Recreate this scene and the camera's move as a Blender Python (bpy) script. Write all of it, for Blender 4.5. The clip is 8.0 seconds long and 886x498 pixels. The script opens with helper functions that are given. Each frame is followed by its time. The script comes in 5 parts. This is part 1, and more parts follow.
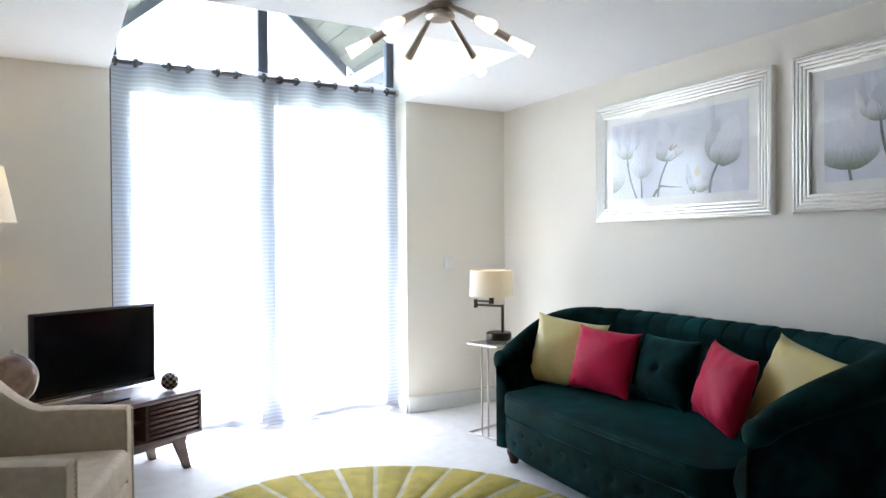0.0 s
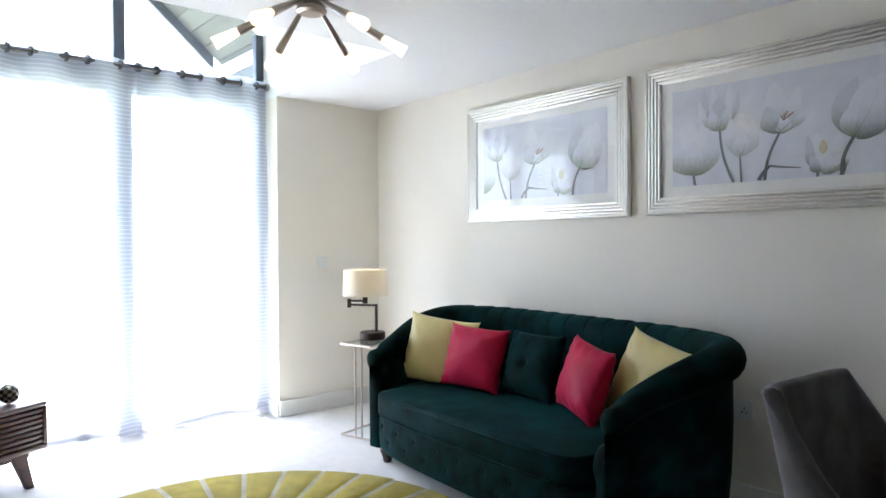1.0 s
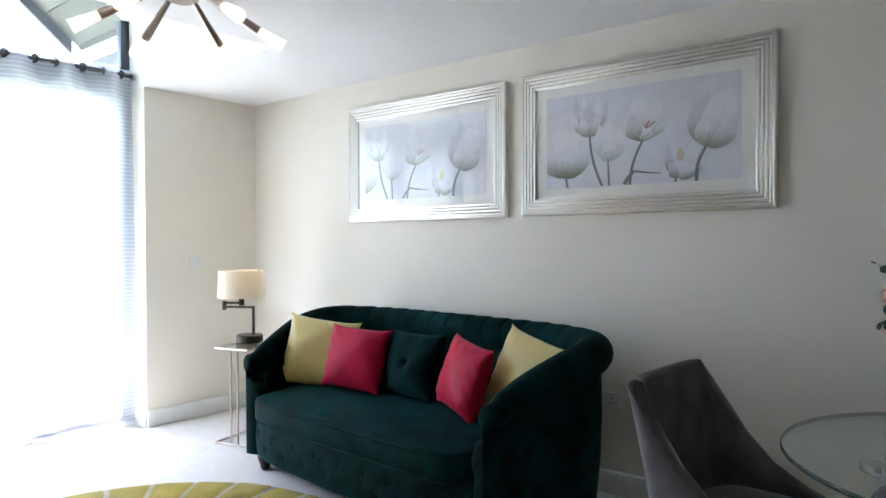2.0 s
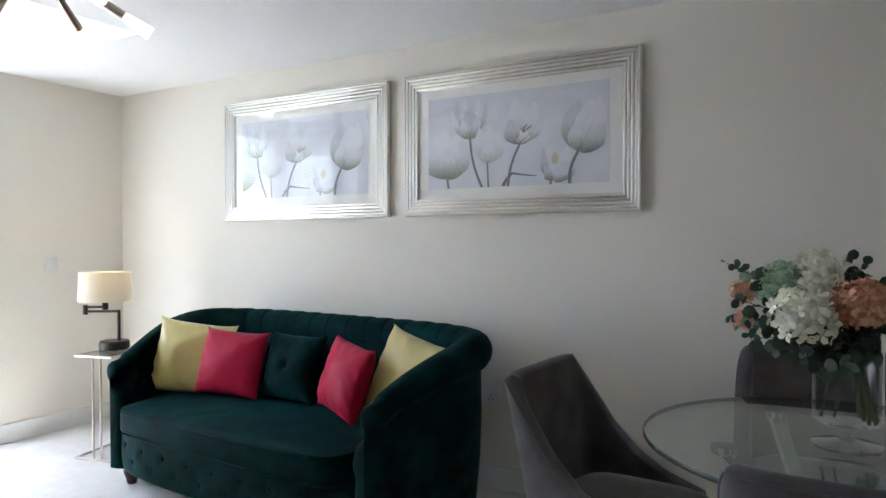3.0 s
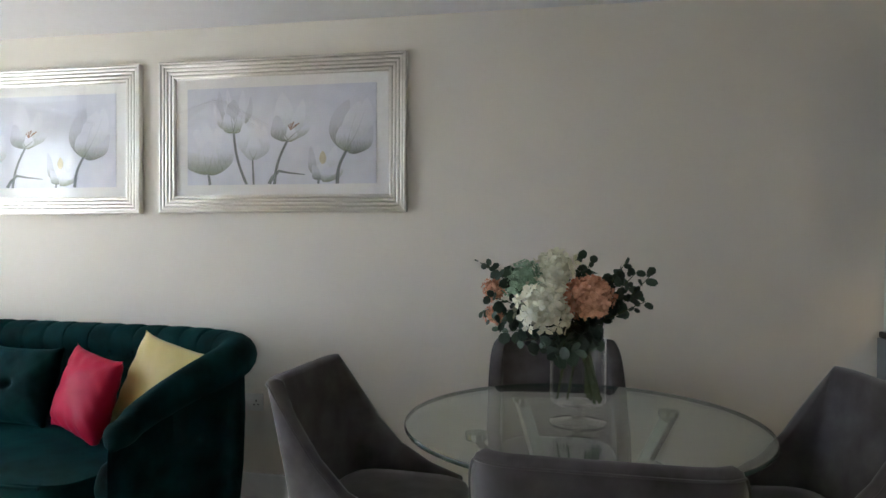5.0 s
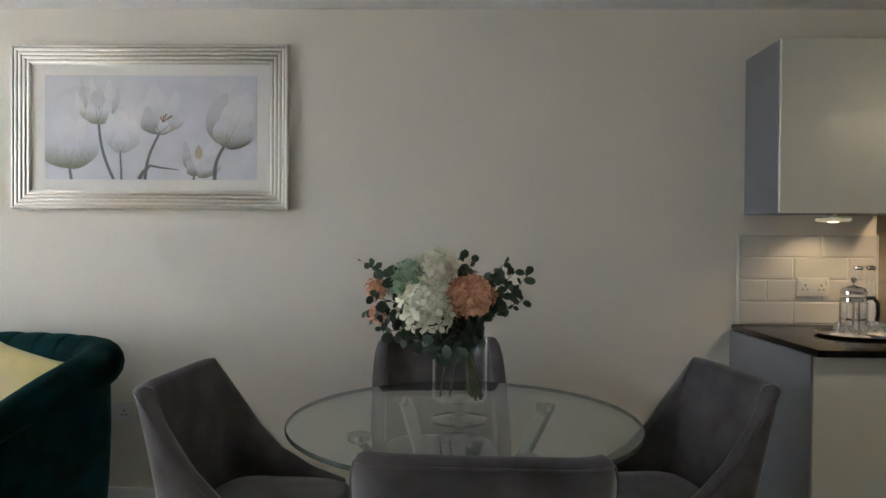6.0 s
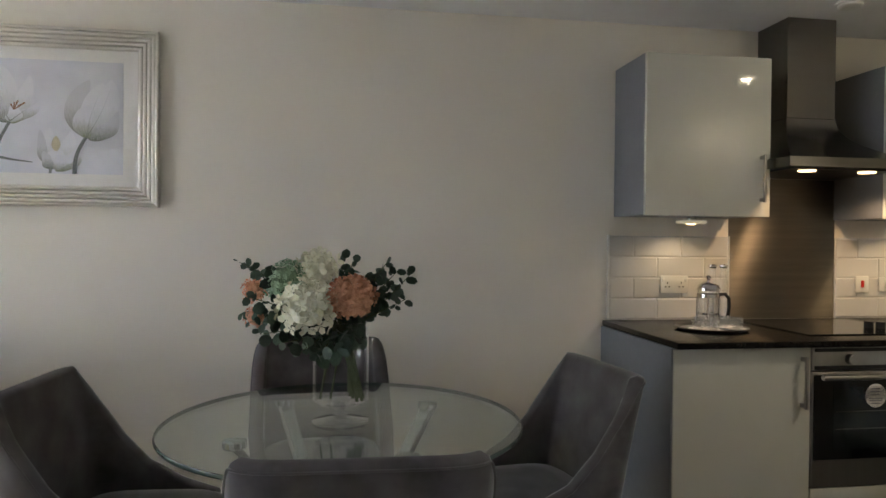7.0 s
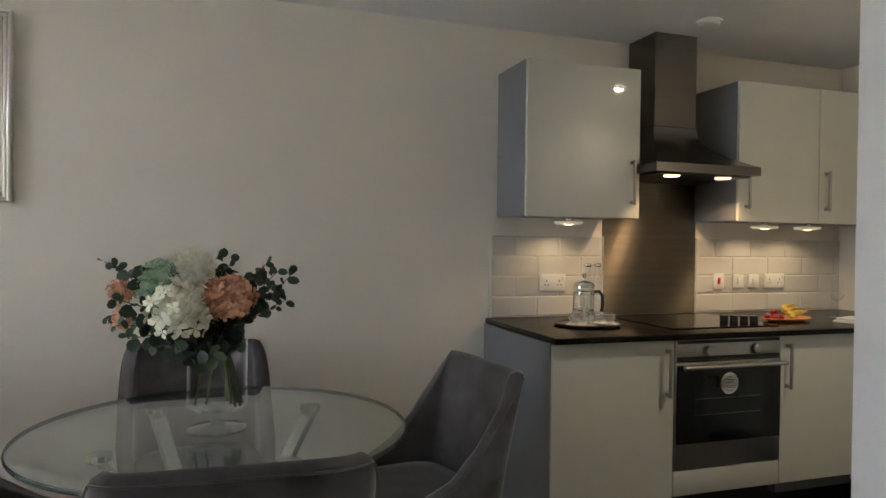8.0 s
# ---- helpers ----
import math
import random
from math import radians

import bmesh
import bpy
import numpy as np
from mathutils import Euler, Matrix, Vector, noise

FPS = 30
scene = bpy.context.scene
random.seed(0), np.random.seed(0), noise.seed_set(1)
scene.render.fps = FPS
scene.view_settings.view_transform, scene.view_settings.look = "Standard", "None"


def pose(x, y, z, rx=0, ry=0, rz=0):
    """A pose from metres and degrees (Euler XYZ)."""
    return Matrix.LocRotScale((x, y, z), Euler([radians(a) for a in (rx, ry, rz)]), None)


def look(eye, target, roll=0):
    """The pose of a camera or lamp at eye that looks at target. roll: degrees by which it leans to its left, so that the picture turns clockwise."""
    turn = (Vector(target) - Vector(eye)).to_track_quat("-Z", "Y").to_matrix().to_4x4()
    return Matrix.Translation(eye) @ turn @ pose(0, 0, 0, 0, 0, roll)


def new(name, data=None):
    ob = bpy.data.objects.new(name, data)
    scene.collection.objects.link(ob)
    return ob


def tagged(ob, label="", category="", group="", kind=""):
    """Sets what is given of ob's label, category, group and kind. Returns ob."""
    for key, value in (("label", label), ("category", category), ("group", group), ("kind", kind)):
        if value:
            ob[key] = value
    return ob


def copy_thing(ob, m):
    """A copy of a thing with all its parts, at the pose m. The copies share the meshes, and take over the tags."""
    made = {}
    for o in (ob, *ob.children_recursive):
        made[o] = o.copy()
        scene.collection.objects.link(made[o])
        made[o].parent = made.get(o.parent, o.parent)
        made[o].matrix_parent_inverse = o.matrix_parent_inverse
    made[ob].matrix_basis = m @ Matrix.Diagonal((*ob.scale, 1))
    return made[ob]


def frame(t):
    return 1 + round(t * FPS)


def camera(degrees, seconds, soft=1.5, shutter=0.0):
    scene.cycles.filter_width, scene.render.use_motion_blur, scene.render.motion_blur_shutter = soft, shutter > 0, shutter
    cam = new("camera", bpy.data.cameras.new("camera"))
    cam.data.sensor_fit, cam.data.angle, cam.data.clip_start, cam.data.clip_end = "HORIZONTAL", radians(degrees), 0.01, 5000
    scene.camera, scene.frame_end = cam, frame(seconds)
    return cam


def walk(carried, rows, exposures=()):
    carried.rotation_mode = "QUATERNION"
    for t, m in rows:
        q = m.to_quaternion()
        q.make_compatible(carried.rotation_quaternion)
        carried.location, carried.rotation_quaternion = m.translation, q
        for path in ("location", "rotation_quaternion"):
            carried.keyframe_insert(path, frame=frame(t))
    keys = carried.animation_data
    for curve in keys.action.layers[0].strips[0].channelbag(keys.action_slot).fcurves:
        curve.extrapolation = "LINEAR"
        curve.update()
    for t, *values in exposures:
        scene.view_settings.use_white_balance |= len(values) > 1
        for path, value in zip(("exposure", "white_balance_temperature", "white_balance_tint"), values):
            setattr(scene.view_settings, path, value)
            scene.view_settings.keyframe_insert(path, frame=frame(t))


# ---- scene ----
cam = camera(66.8, 8.0, soft=1.5)
PATH = [
    (0.0, pose(-0.077, -0.001, 1.291, 89.489, 0.442, 60.136)),
    (0.5, pose(-0.076, 0.006, 1.291, 89.403, 0.405, 54.810)),
    (1.0, pose(-0.075, 0.013, 1.291, 89.352, 0.339, 49.558)),
    (1.5, pose(-0.074, 0.019, 1.290, 89.334, 0.254, 44.576)),
    (3.0, pose(-0.067, 0.037, 1.290, 89.269, 0.131, 29.777)),
    (3.5, pose(-0.063, 0.043, 1.290, 89.260, 0.037, 25.007)),
    (4.0, pose(-0.060, 0.048, 1.290, 89.239, -0.019, 20.252)),
    (4.5, pose(-0.055, 0.053, 1.290, 89.264, -0.120, 15.419)),
    (6.0, pose(-0.040, 0.065, 1.290, 89.288, -0.374, 0.927)),
    (6.5, pose(-0.035, 0.068, 1.290, 89.301, -0.459, -3.883)),
    (7.0, pose(-0.029, 0.071, 1.290, 89.344, -0.547, -8.824)),
    (7.5, pose(-0.023, 0.073, 1.290, 89.375, -0.648, -13.724)),
    (8.0, pose(-0.017, 0.075, 1.290, 89.384, -0.739, -18.374)),
]
walk(cam, PATH, exposures=[(0.0, 3.72, 5820, 8), (1.5, 3.77, 5820, 8), (3.5, 3.86, 6000, 8), (6.5, 4.02, 6500, 9), (8.0, 4.05, 6620, 10)])

# ---- world, sun, lamps ----
SUN_TURN, SUN_HEIGHT = 190.0, 60.0  # degrees: where the sun stands, from +x towards +y, and its height
world = bpy.data.worlds.new("sky")
scene.world = world
world.use_nodes = True
wn, wl = world.node_tree.nodes, world.node_tree.links
sky = wn.new("ShaderNodeTexSky")
sky.sky_type, sky.sun_disc = "NISHITA", False
sky.sun_elevation, sky.sun_rotation = radians(SUN_HEIGHT), radians(90 - SUN_TURN)
sky.air_density, sky.dust_density = 1.0, 2.5
wl.new(sky.outputs[0], wn["Background"].inputs[0])
wn["Background"].inputs[1].default_value = 0.15


def lamp(name, kind, place, power, colour, target=None, size=0.1, size_y=None, spread=None, cone=None):
    data = bpy.data.lights.new(name, kind)
    data.energy, data.color = power, colour
    if kind == "AREA":
        data.size = size
        if size_y:
            data.shape, data.size_y = "RECTANGLE", size_y
        else:
            data.shape = "DISK"
        if spread:
            data.spread = radians(spread)
    elif kind == "SUN":
        data.angle = radians(0.6)
    else:
        data.shadow_soft_size = size
        if cone:
            data.spot_size, data.spot_blend = radians(cone), 0.6
    ob = new(name, data)
    ob.matrix_world = look(place, target) if target else Matrix.Translation(place)
    return ob


ch, sh = math.cos(radians(SUN_HEIGHT)), math.sin(radians(SUN_HEIGHT))
sun_way = Vector((math.cos(radians(SUN_TURN)) * ch, math.sin(radians(SUN_TURN)) * ch, sh))
lamp("sun", "SUN", sun_way * 30, 5.0, (1.0, 0.95, 0.87), target=(0, 0, 0))
WARM = (1.0, 0.72, 0.42)

# ---- materials ----


def surface(name, colour, rough=0.6, metal=0.0, grain=40.0, vary=0.08, bump=0.0, bump_scale=200.0, sheen=0.0, coat=0.0,
            stretch=(1, 1, 1), tint=None, random=0.0, spec=0.5):
    """A painted, woven or metal surface, varied at two scales."""
    m = bpy.data.materials.new(name)
    m.use_nodes = True
    n, l = m.node_tree.nodes, m.node_tree.links
    b = n["Principled BSDF"]
    b.inputs["Roughness"].default_value = rough
    b.inputs["Metallic"].default_value = metal
    b.inputs["Sheen Weight"].default_value = sheen
    b.inputs["Sheen Roughness"].default_value = 0.35
    b.inputs["Coat Weight"].default_value = coat
    b.inputs["Coat Roughness"].default_value = 0.05
    b.inputs["Specular IOR Level"].default_value = spec
    tc, mp = n.new("ShaderNodeTexCoord"), n.new("ShaderNodeMapping")
    mp.inputs["Scale"].default_value = stretch
    l.new(tc.outputs["Object"], mp.inputs[0])
    fine, broad = n.new("ShaderNodeTexNoise"), n.new("ShaderNodeTexNoise")
    fine.inputs["Scale"].default_value, broad.inputs["Scale"].default_value = grain, grain / 12
    fine.inputs["Detail"].default_value = 4
    l.new(mp.outputs[0], fine.inputs[0]), l.new(mp.outputs[0], broad.inputs[0])
    add = n.new("ShaderNodeMath")
    l.new(fine.outputs[0], add.inputs[0]), l.new(broad.outputs[0], add.inputs[1])
    half = n.new("ShaderNodeMath")
    half.operation, half.inputs[1].default_value = "MULTIPLY", 0.5
    l.new(add.outputs[0], half.inputs[0])
    ramp = n.new("ShaderNodeValToRGB")
    dark = [max(0, c * (1 - 2.2 * vary)) for c in colour]
    light = [min(1, c * (1 + 2.2 * vary)) for c in (tint or colour)]
    ramp.color_ramp.elements[0].position, ramp.color_ramp.elements[0].color = 0.3, (*dark, 1)
    ramp.color_ramp.elements[1].position, ramp.color_ramp.elements[1].color = 0.7, (*light, 1)
    l.new(half.outputs[0], ramp.inputs[0])
    out = ramp.outputs[0]
    if random:
        info, hsv, rng = n.new("ShaderNodeObjectInfo"), n.new("ShaderNodeHueSaturation"), n.new("ShaderNodeMapRange")
        rng.inputs["To Min"].default_value, rng.inputs["To Max"].default_value = 1 - random, 1 + random
        l.new(info.outputs["Random"], rng.inputs["Value"]), l.new(rng.outputs[0], hsv.inputs["Value"])
        l.new(out, hsv.inputs["Color"])
        out = hsv.outputs[0]
    l.new(out, b.inputs["Base Color"])
    if bump:
        t, bp = n.new("ShaderNodeTexNoise"), n.new("ShaderNodeBump")
        t.inputs["Scale"].default_value, t.inputs["Detail"].default_value = bump_scale, 3
        l.new(mp.outputs[0], t.inputs[0])
        bp.inputs["Strength"].default_value, bp.inputs["Distance"].default_value = bump, 0.004
        l.new(t.outputs[0], bp.inputs["Height"]), l.new(bp.outputs[0], b.inputs["Normal"])
    return m


def glowing(name, colour, power):
    m = bpy.data.materials.new(name)
    m.use_nodes = True
    b = m.node_tree.nodes["Principled BSDF"]
    b.inputs["Base Color"].default_value = (0.9, 0.88, 0.82, 1)
    b.inputs["Emission Color"].default_value = (*colour, 1)
    b.inputs["Emission Strength"].default_value = power
    return m


def pane(name, colour=(1, 1, 1), base=0.04, rough=0.0, edge=5):
    """Thin clear glass: sees straight through, mirrors more towards grazing."""
    m = bpy.data.materials.new(name)
    m.use_nodes = True
    n, l = m.node_tree.nodes, m.node_tree.links
    n.remove(n["Principled BSDF"])
    clear, shine, mix, lw = (n.new(k) for k in ("ShaderNodeBsdfTransparent", "ShaderNodeBsdfGlossy", "ShaderNodeMixShader", "ShaderNodeLayerWeight"))
    clear.inputs[0].default_value = (*colour, 1)
    shine.inputs["Roughness"].default_value = rough
    shine.inputs["Color"].default_value = (1, 1, 1, 1)
    lw.inputs["Blend"].default_value = 0.5
    power, scale = n.new("ShaderNodeMath"), n.new("ShaderNodeMath")
    power.operation, power.inputs[1].default_value = "POWER", edge
    scale.operation, scale.inputs[1].default_value, scale.inputs[2].default_value = "MULTIPLY_ADD", 1 - base, base
    l.new(lw.outputs["Facing"], power.inputs[0]), l.new(power.outputs[0], scale.inputs[0])
    l.new(scale.outputs[0], mix.inputs[0]), l.new(clear.outputs[0], mix.inputs[1]), l.new(shine.outputs[0], mix.inputs[2])
    l.new(mix.outputs[0], n["Material Output"].inputs[0])
    return m


def sheer_cloth():
    """White voile woven with denser horizontal bands."""
    m = bpy.data.materials.new("sheer_voile")
    m.use_nodes = True
    n, l = m.node_tree.nodes, m.node_tree.links
    n.remove(n["Principled BSDF"])
    tc, sep = n.new("ShaderNodeTexCoord"), n.new("ShaderNodeSeparateXYZ")
    l.new(tc.outputs["Object"], sep.inputs[0])
    mul, frac, cmp_, weave = n.new("ShaderNodeMath"), n.new("ShaderNodeMath"), n.new("ShaderNodeMath"), n.new("ShaderNodeMath")
    mul.operation, mul.inputs[1].default_value = "MULTIPLY", 1 / 0.027
    frac.operation = "FRACT"
    cmp_.operation, cmp_.inputs[1].default_value = "LESS_THAN", 0.24
    weave.operation, weave.inputs[1].default_value, weave.inputs[2].default_value = "MULTIPLY_ADD", 0.20, 0.63
    l.new(sep.outputs["Z"], mul.inputs[0]), l.new(mul.outputs[0], frac.inputs[0]), l.new(frac.outputs[0], cmp_.inputs[0])
    l.new(cmp_.outputs[0], weave.inputs[0])
    clear, thin, solid, cloth, mix = (n.new(k) for k in ("ShaderNodeBsdfTransparent", "ShaderNodeBsdfTranslucent", "ShaderNodeBsdfDiffuse",
                                                        "ShaderNodeMixShader", "ShaderNodeMixShader"))
    thin.inputs[0].default_value = solid.inputs[0].default_value = (0.85, 0.88, 0.98, 1)
    cloth.inputs[0].default_value = 0.45
    l.new(thin.outputs[0], cloth.inputs[1]), l.new(solid.outputs[0], cloth.inputs[2])
    l.new(weave.outputs[0], mix.inputs[0]), l.new(clear.outputs[0], mix.inputs[1]), l.new(cloth.outputs[0], mix.inputs[2])
    l.new(mix.outputs[0], n["Material Output"].inputs[0])
    return m


def shade_cloth(name, colour):
    m = bpy.data.materials.new(name)
    m.use_nodes = True
    n, l = m.node_tree.nodes, m.node_tree.links
    n.remove(n["Principled BSDF"])
    thin, solid, mix = n.new("ShaderNodeBsdfTranslucent"), n.new("ShaderNodeBsdfDiffuse"), n.new("ShaderNodeMixShader")
    weave, ramp = n.new("ShaderNodeTexNoise"), n.new("ShaderNodeValToRGB")
    weave.inputs["Scale"].default_value = 220
    ramp.color_ramp.elements[0].color = (*[c * 0.93 for c in colour], 1)
    ramp.color_ramp.elements[1].color = (*colour, 1)
    l.new(weave.outputs[0], ramp.inputs[0]), l.new(ramp.outputs[0], thin.inputs[0]), l.new(ramp.outputs[0], solid.inputs[0])
    mix.inputs[0].default_value = 0.6
    l.new(thin.outputs[0], mix.inputs[1]), l.new(solid.outputs[0], mix.inputs[2])
    l.new(mix.outputs[0], n["Material Output"].inputs[0])
    return m


def petal_paint(name, low, high, rough=0.7):
    """Paint that runs from low at a shape's foot to high at its tip, with brushed veins."""
    m = bpy.data.materials.new(name)
    m.use_nodes = True
    n, l = m.node_tree.nodes, m.node_tree.links
    b = n["Principled BSDF"]
    b.inputs["Roughness"].default_value = rough
    tc, sep, ramp, vein, mp = (n.new(k) for k in ("ShaderNodeTexCoord", "ShaderNodeSeparateXYZ", "ShaderNodeValToRGB", "ShaderNodeTexNoise", "ShaderNodeMapping"))
    mp.inputs["Scale"].default_value = (60, 1, 7)
    l.new(tc.outputs["Generated"], sep.inputs[0])
    l.new(tc.outputs["Object"], mp.inputs[0]), l.new(mp.outputs[0], vein.inputs[0])
    add = n.new("ShaderNodeMath")
    add.operation, add.inputs[1].default_value = "MULTIPLY_ADD", 0.5
    l.new(vein.outputs[0], add.inputs[0]), l.new(sep.outputs["Z"], add.inputs[2])
    ramp.color_ramp.elements[0].position, ramp.color_ramp.elements[0].color = 0.26, (*low, 1)
    ramp.color_ramp.elements[1].position, ramp.color_ramp.elements[1].color = 0.82, (*high, 1)
    l.new(add.outputs[0], ramp.inputs[0]), l.new(ramp.outputs[0], b.inputs["Base Color"])
    return m


WALL = surface("wall_paint", (0.83, 0.787, 0.703), 0.85, grain=3, vary=0.010, bump=0.03, bump_scale=350)
CEILING = surface("ceiling_paint", (0.87, 0.87, 0.87), 0.9, grain=25, vary=0.01, bump=0.05, bump_scale=300)
WHITE = surface("white_gloss_paint", (0.80, 0.80, 0.78), 0.35, grain=20, vary=0.015)
CARPET = surface("pale_carpet", (0.69, 0.675, 0.66), 0.95, grain=160, vary=0.045, bump=0.4, bump_scale=700, sheen=0.3)
DARK_FLOOR = surface("dark_floor_tile", (0.055, 0.05, 0.05), 0.45, grain=30, vary=0.15, bump=0.1)
FRAME_GREY = surface("grey_powder_coat", (0.045, 0.055, 0.075), 0.45, grain=80, vary=0.08)
PLANK = surface("grey_soffit_board", (0.075, 0.078, 0.078), 0.6, grain=40, vary=0.12, stretch=(1, 8, 8), random=0.12)
STEEL = surface("brushed_steel", (0.46, 0.45, 0.43), 0.30, 1.0, grain=400, vary=0.03, stretch=(1, 1, 0.02))
SPLASH = surface("brushed_splash_steel", (0.25, 0.225, 0.19), 0.24, 1.0, grain=500, vary=0.06, stretch=(0.02, 1, 1))
node_, link_ = SPLASH.node_tree.nodes, SPLASH.node_tree.links
brush = node_.new("ShaderNodeTangent")
brush.direction_type, brush.axis = "RADIAL", "Z"
link_.new(brush.outputs[0], node_["Principled BSDF"].inputs["Tangent"])
node_["Principled BSDF"].inputs["Anisotropic"].default_value = 0.97
node_["Principled BSDF"].inputs["Anisotropic Rotation"].default_value = 0.25
node_["Principled BSDF"].inputs["Roughness"].default_value = 0.38
STEEL_DARK = surface("brushed_hood_steel", (0.20, 0.19, 0.175), 0.27, 1.0, grain=400, vary=0.03, stretch=(0.05, 1, 1))
CHROME = surface("chrome", (0.75, 0.75, 0.75), 0.08, 1.0, grain=30, vary=0.02)
POLE = surface("dark_brushed_steel", (0.13, 0.125, 0.125), 0.35, 1.0, grain=200, vary=0.06)
NICKEL = surface("brushed_nickel", (0.46, 0.40, 0.35), 0.3, 1.0, grain=200, vary=0.06)
SILVER_LEAF = surface("silver_leaf_frame", (0.84, 0.815, 0.765), 0.30, 0.92, grain=5, vary=0.015)
VELVET = surface("bottle_green_velvet", (0.0006, 0.0125, 0.0130), 0.75, grain=9, vary=0.4, bump=0.12, bump_scale=420, sheen=0.11, tint=(0.001, 0.020, 0.021), spec=0.06)
VELVET.node_tree.nodes["Principled BSDF"].inputs["Sheen Tint"].default_value = (0.02, 0.42, 0.43, 1)
GREY_VELVET = surface("grey_velvet", (0.098, 0.088, 0.085), 0.8, grain=9, vary=0.24, bump=0.12, bump_scale=420, sheen=0.5, tint=(0.125, 0.118, 0.120), spec=0.2)
YELLOW = surface("mustard_satin", (0.60, 0.49, 0.185), 0.40, grain=14, vary=0.03, bump=0.10, bump_scale=300, sheen=0.1)
PINK = surface("raspberry_satin", (0.42, 0.008, 0.046), 0.5, grain=14, vary=0.03, bump=0.10, bump_scale=300, sheen=0.0, spec=0.14)
LINEN = surface("cream_linen", (0.60, 0.49, 0.36), 0.9, grain=300, vary=0.07, bump=0.5, bump_scale=600)
TEAL = surface("teal_velvet", (0.01, 0.09, 0.10), 0.8, grain=20, vary=0.15, sheen=0.3)
WALNUT = surface("dark_walnut", (0.060, 0.026, 0.018), 0.38, grain=26, vary=0.28, stretch=(1, 10, 10), tint=(0.085, 0.04, 0.027))
FOOT_WOOD = surface("turned_dark_wood", (0.05, 0.018, 0.012), 0.3, grain=30, vary=0.2)
BLACK = surface("black_plastic", (0.012, 0.012, 0.013), 0.28, grain=60, vary=0.08)
SCREEN = surface("dark_screen_glass", (0.004, 0.004, 0.005), 0.16, grain=5, vary=0.05, spec=0.35)
BRONZE = surface("black_bronze", (0.035, 0.028, 0.024), 0.38, 0.7, grain=60, vary=0.1)
GLOSS_CREAM = surface("cream_gloss_door", (0.71, 0.705, 0.63), 0.07, grain=10, vary=0.01, coat=0.5)
GREY_SIDE = surface("grey_laminate", (0.215, 0.225, 0.245), 0.45, grain=60, vary=0.03)
WORKTOP = surface("black_laminate_worktop", (0.009, 0.008, 0.008), 0.25, grain=500, vary=0.35, spec=0.25)
HOB = surface("black_ceramic_glass", (0.006, 0.006, 0.007), 0.06, grain=10, vary=0.05)
TILE = surface("white_glazed_tile", (0.66, 0.65, 0.63), 0.12, grain=8, vary=0.02, coat=0.4, random=0.03)
GROUT = surface("white_grout", (0.74, 0.73, 0.70), 0.85, grain=150, vary=0.06)
PLASTIC = surface("white_plastic", (0.78, 0.78, 0.75), 0.35, grain=20, vary=0.01)
RED = surface("red_neon_switch", (0.55, 0.02, 0.015), 0.3, grain=20, vary=0.02)
RUG_LIME = surface("lime_rug_pile", (0.40, 0.315, 0.022), 0.95, grain=160, vary=0.16, bump=0.8, bump_scale=500, sheen=0.3)
RUG_CREAM = surface("cream_rug_pile", (0.52, 0.50, 0.40), 0.95, grain=160, vary=0.12, bump=0.8, bump_scale=500)
MAT_BOARD = surface("off_white_mount", (0.90, 0.89, 0.87), 0.8, grain=80, vary=0.015)
PRINT = surface("pale_blue_print", (0.72, 0.735, 0.81), 0.7, grain=9, vary=0.03, tint=(0.79, 0.80, 0.86))
TULIP = petal_paint("tulip_print", (0.24, 0.27, 0.18), (0.76, 0.77, 0.84))
TULIP_SOFT = petal_paint("soft_tulip_print", (0.50, 0.53, 0.52), (0.80, 0.81, 0.87))
TULIP_DARK = petal_paint("shaded_tulip_print", (0.19, 0.21, 0.165), (0.66, 0.67, 0.73))
STEM_PRINT = surface("stem_print", (0.18, 0.20, 0.20), 0.7, grain=30, vary=0.2)
ANTHER = surface("anther_print", (0.30, 0.14, 0.07), 0.7, grain=60, vary=0.2)
YOLK = surface("tulip_heart_print", (0.64, 0.58, 0.42), 0.7, grain=60, vary=0.1)
STITCH = surface("brass_nail", (0.45, 0.38, 0.28), 0.3, 1.0)
GLASS = pane("picture_glass", base=0.032)
WINDOW_GLASS = pane("window_glass")
TABLE_GLASS = pane("table_glass", (0.83, 0.87, 0.85), base=0.03)
GLASS_EDGE = surface("green_glass_edge", (0.06, 0.085, 0.08), 0.2, grain=20, vary=0.1)
VASE_GLASS = pane("vase_glass", (0.97, 0.975, 0.975), base=0.03, edge=3.4)
CUP_GLASS = pane("bright_cut_glass", (0.95, 0.955, 0.955), base=0.10, edge=2.0)
SHEER = sheer_cloth()
SHADE = shade_cloth("cream_lampshade", (0.84, 0.80, 0.70))
BULB = glowing("lit_frosted_glass", (1.0, 0.70, 0.40), 0.15)
DOWN = glowing("lit_downlight_lens", (1.0, 0.86, 0.62), 14.0)
SPOT = glowing("lit_lens", (1.0, 0.66, 0.33), 0.30)
DISC = glowing("lit_glass_disc", (1.0, 0.88, 0.58), 0.014)
LEAF = surface("eucalyptus_leaf", (0.070, 0.112, 0.076), 0.55, grain=60, vary=0.2, random=0.35)
LEAF_DEEP = surface("deep_green_leaf", (0.04, 0.09, 0.045), 0.5, grain=60, vary=0.25)
STALK = surface("green_stalk", (0.09, 0.12, 0.05), 0.6, grain=60, vary=0.25)
BLOOM_CREAM = surface("cream_petal", (0.93, 0.89, 0.62), 0.7, grain=70, vary=0.05, tint=(0.97, 0.95, 0.78))
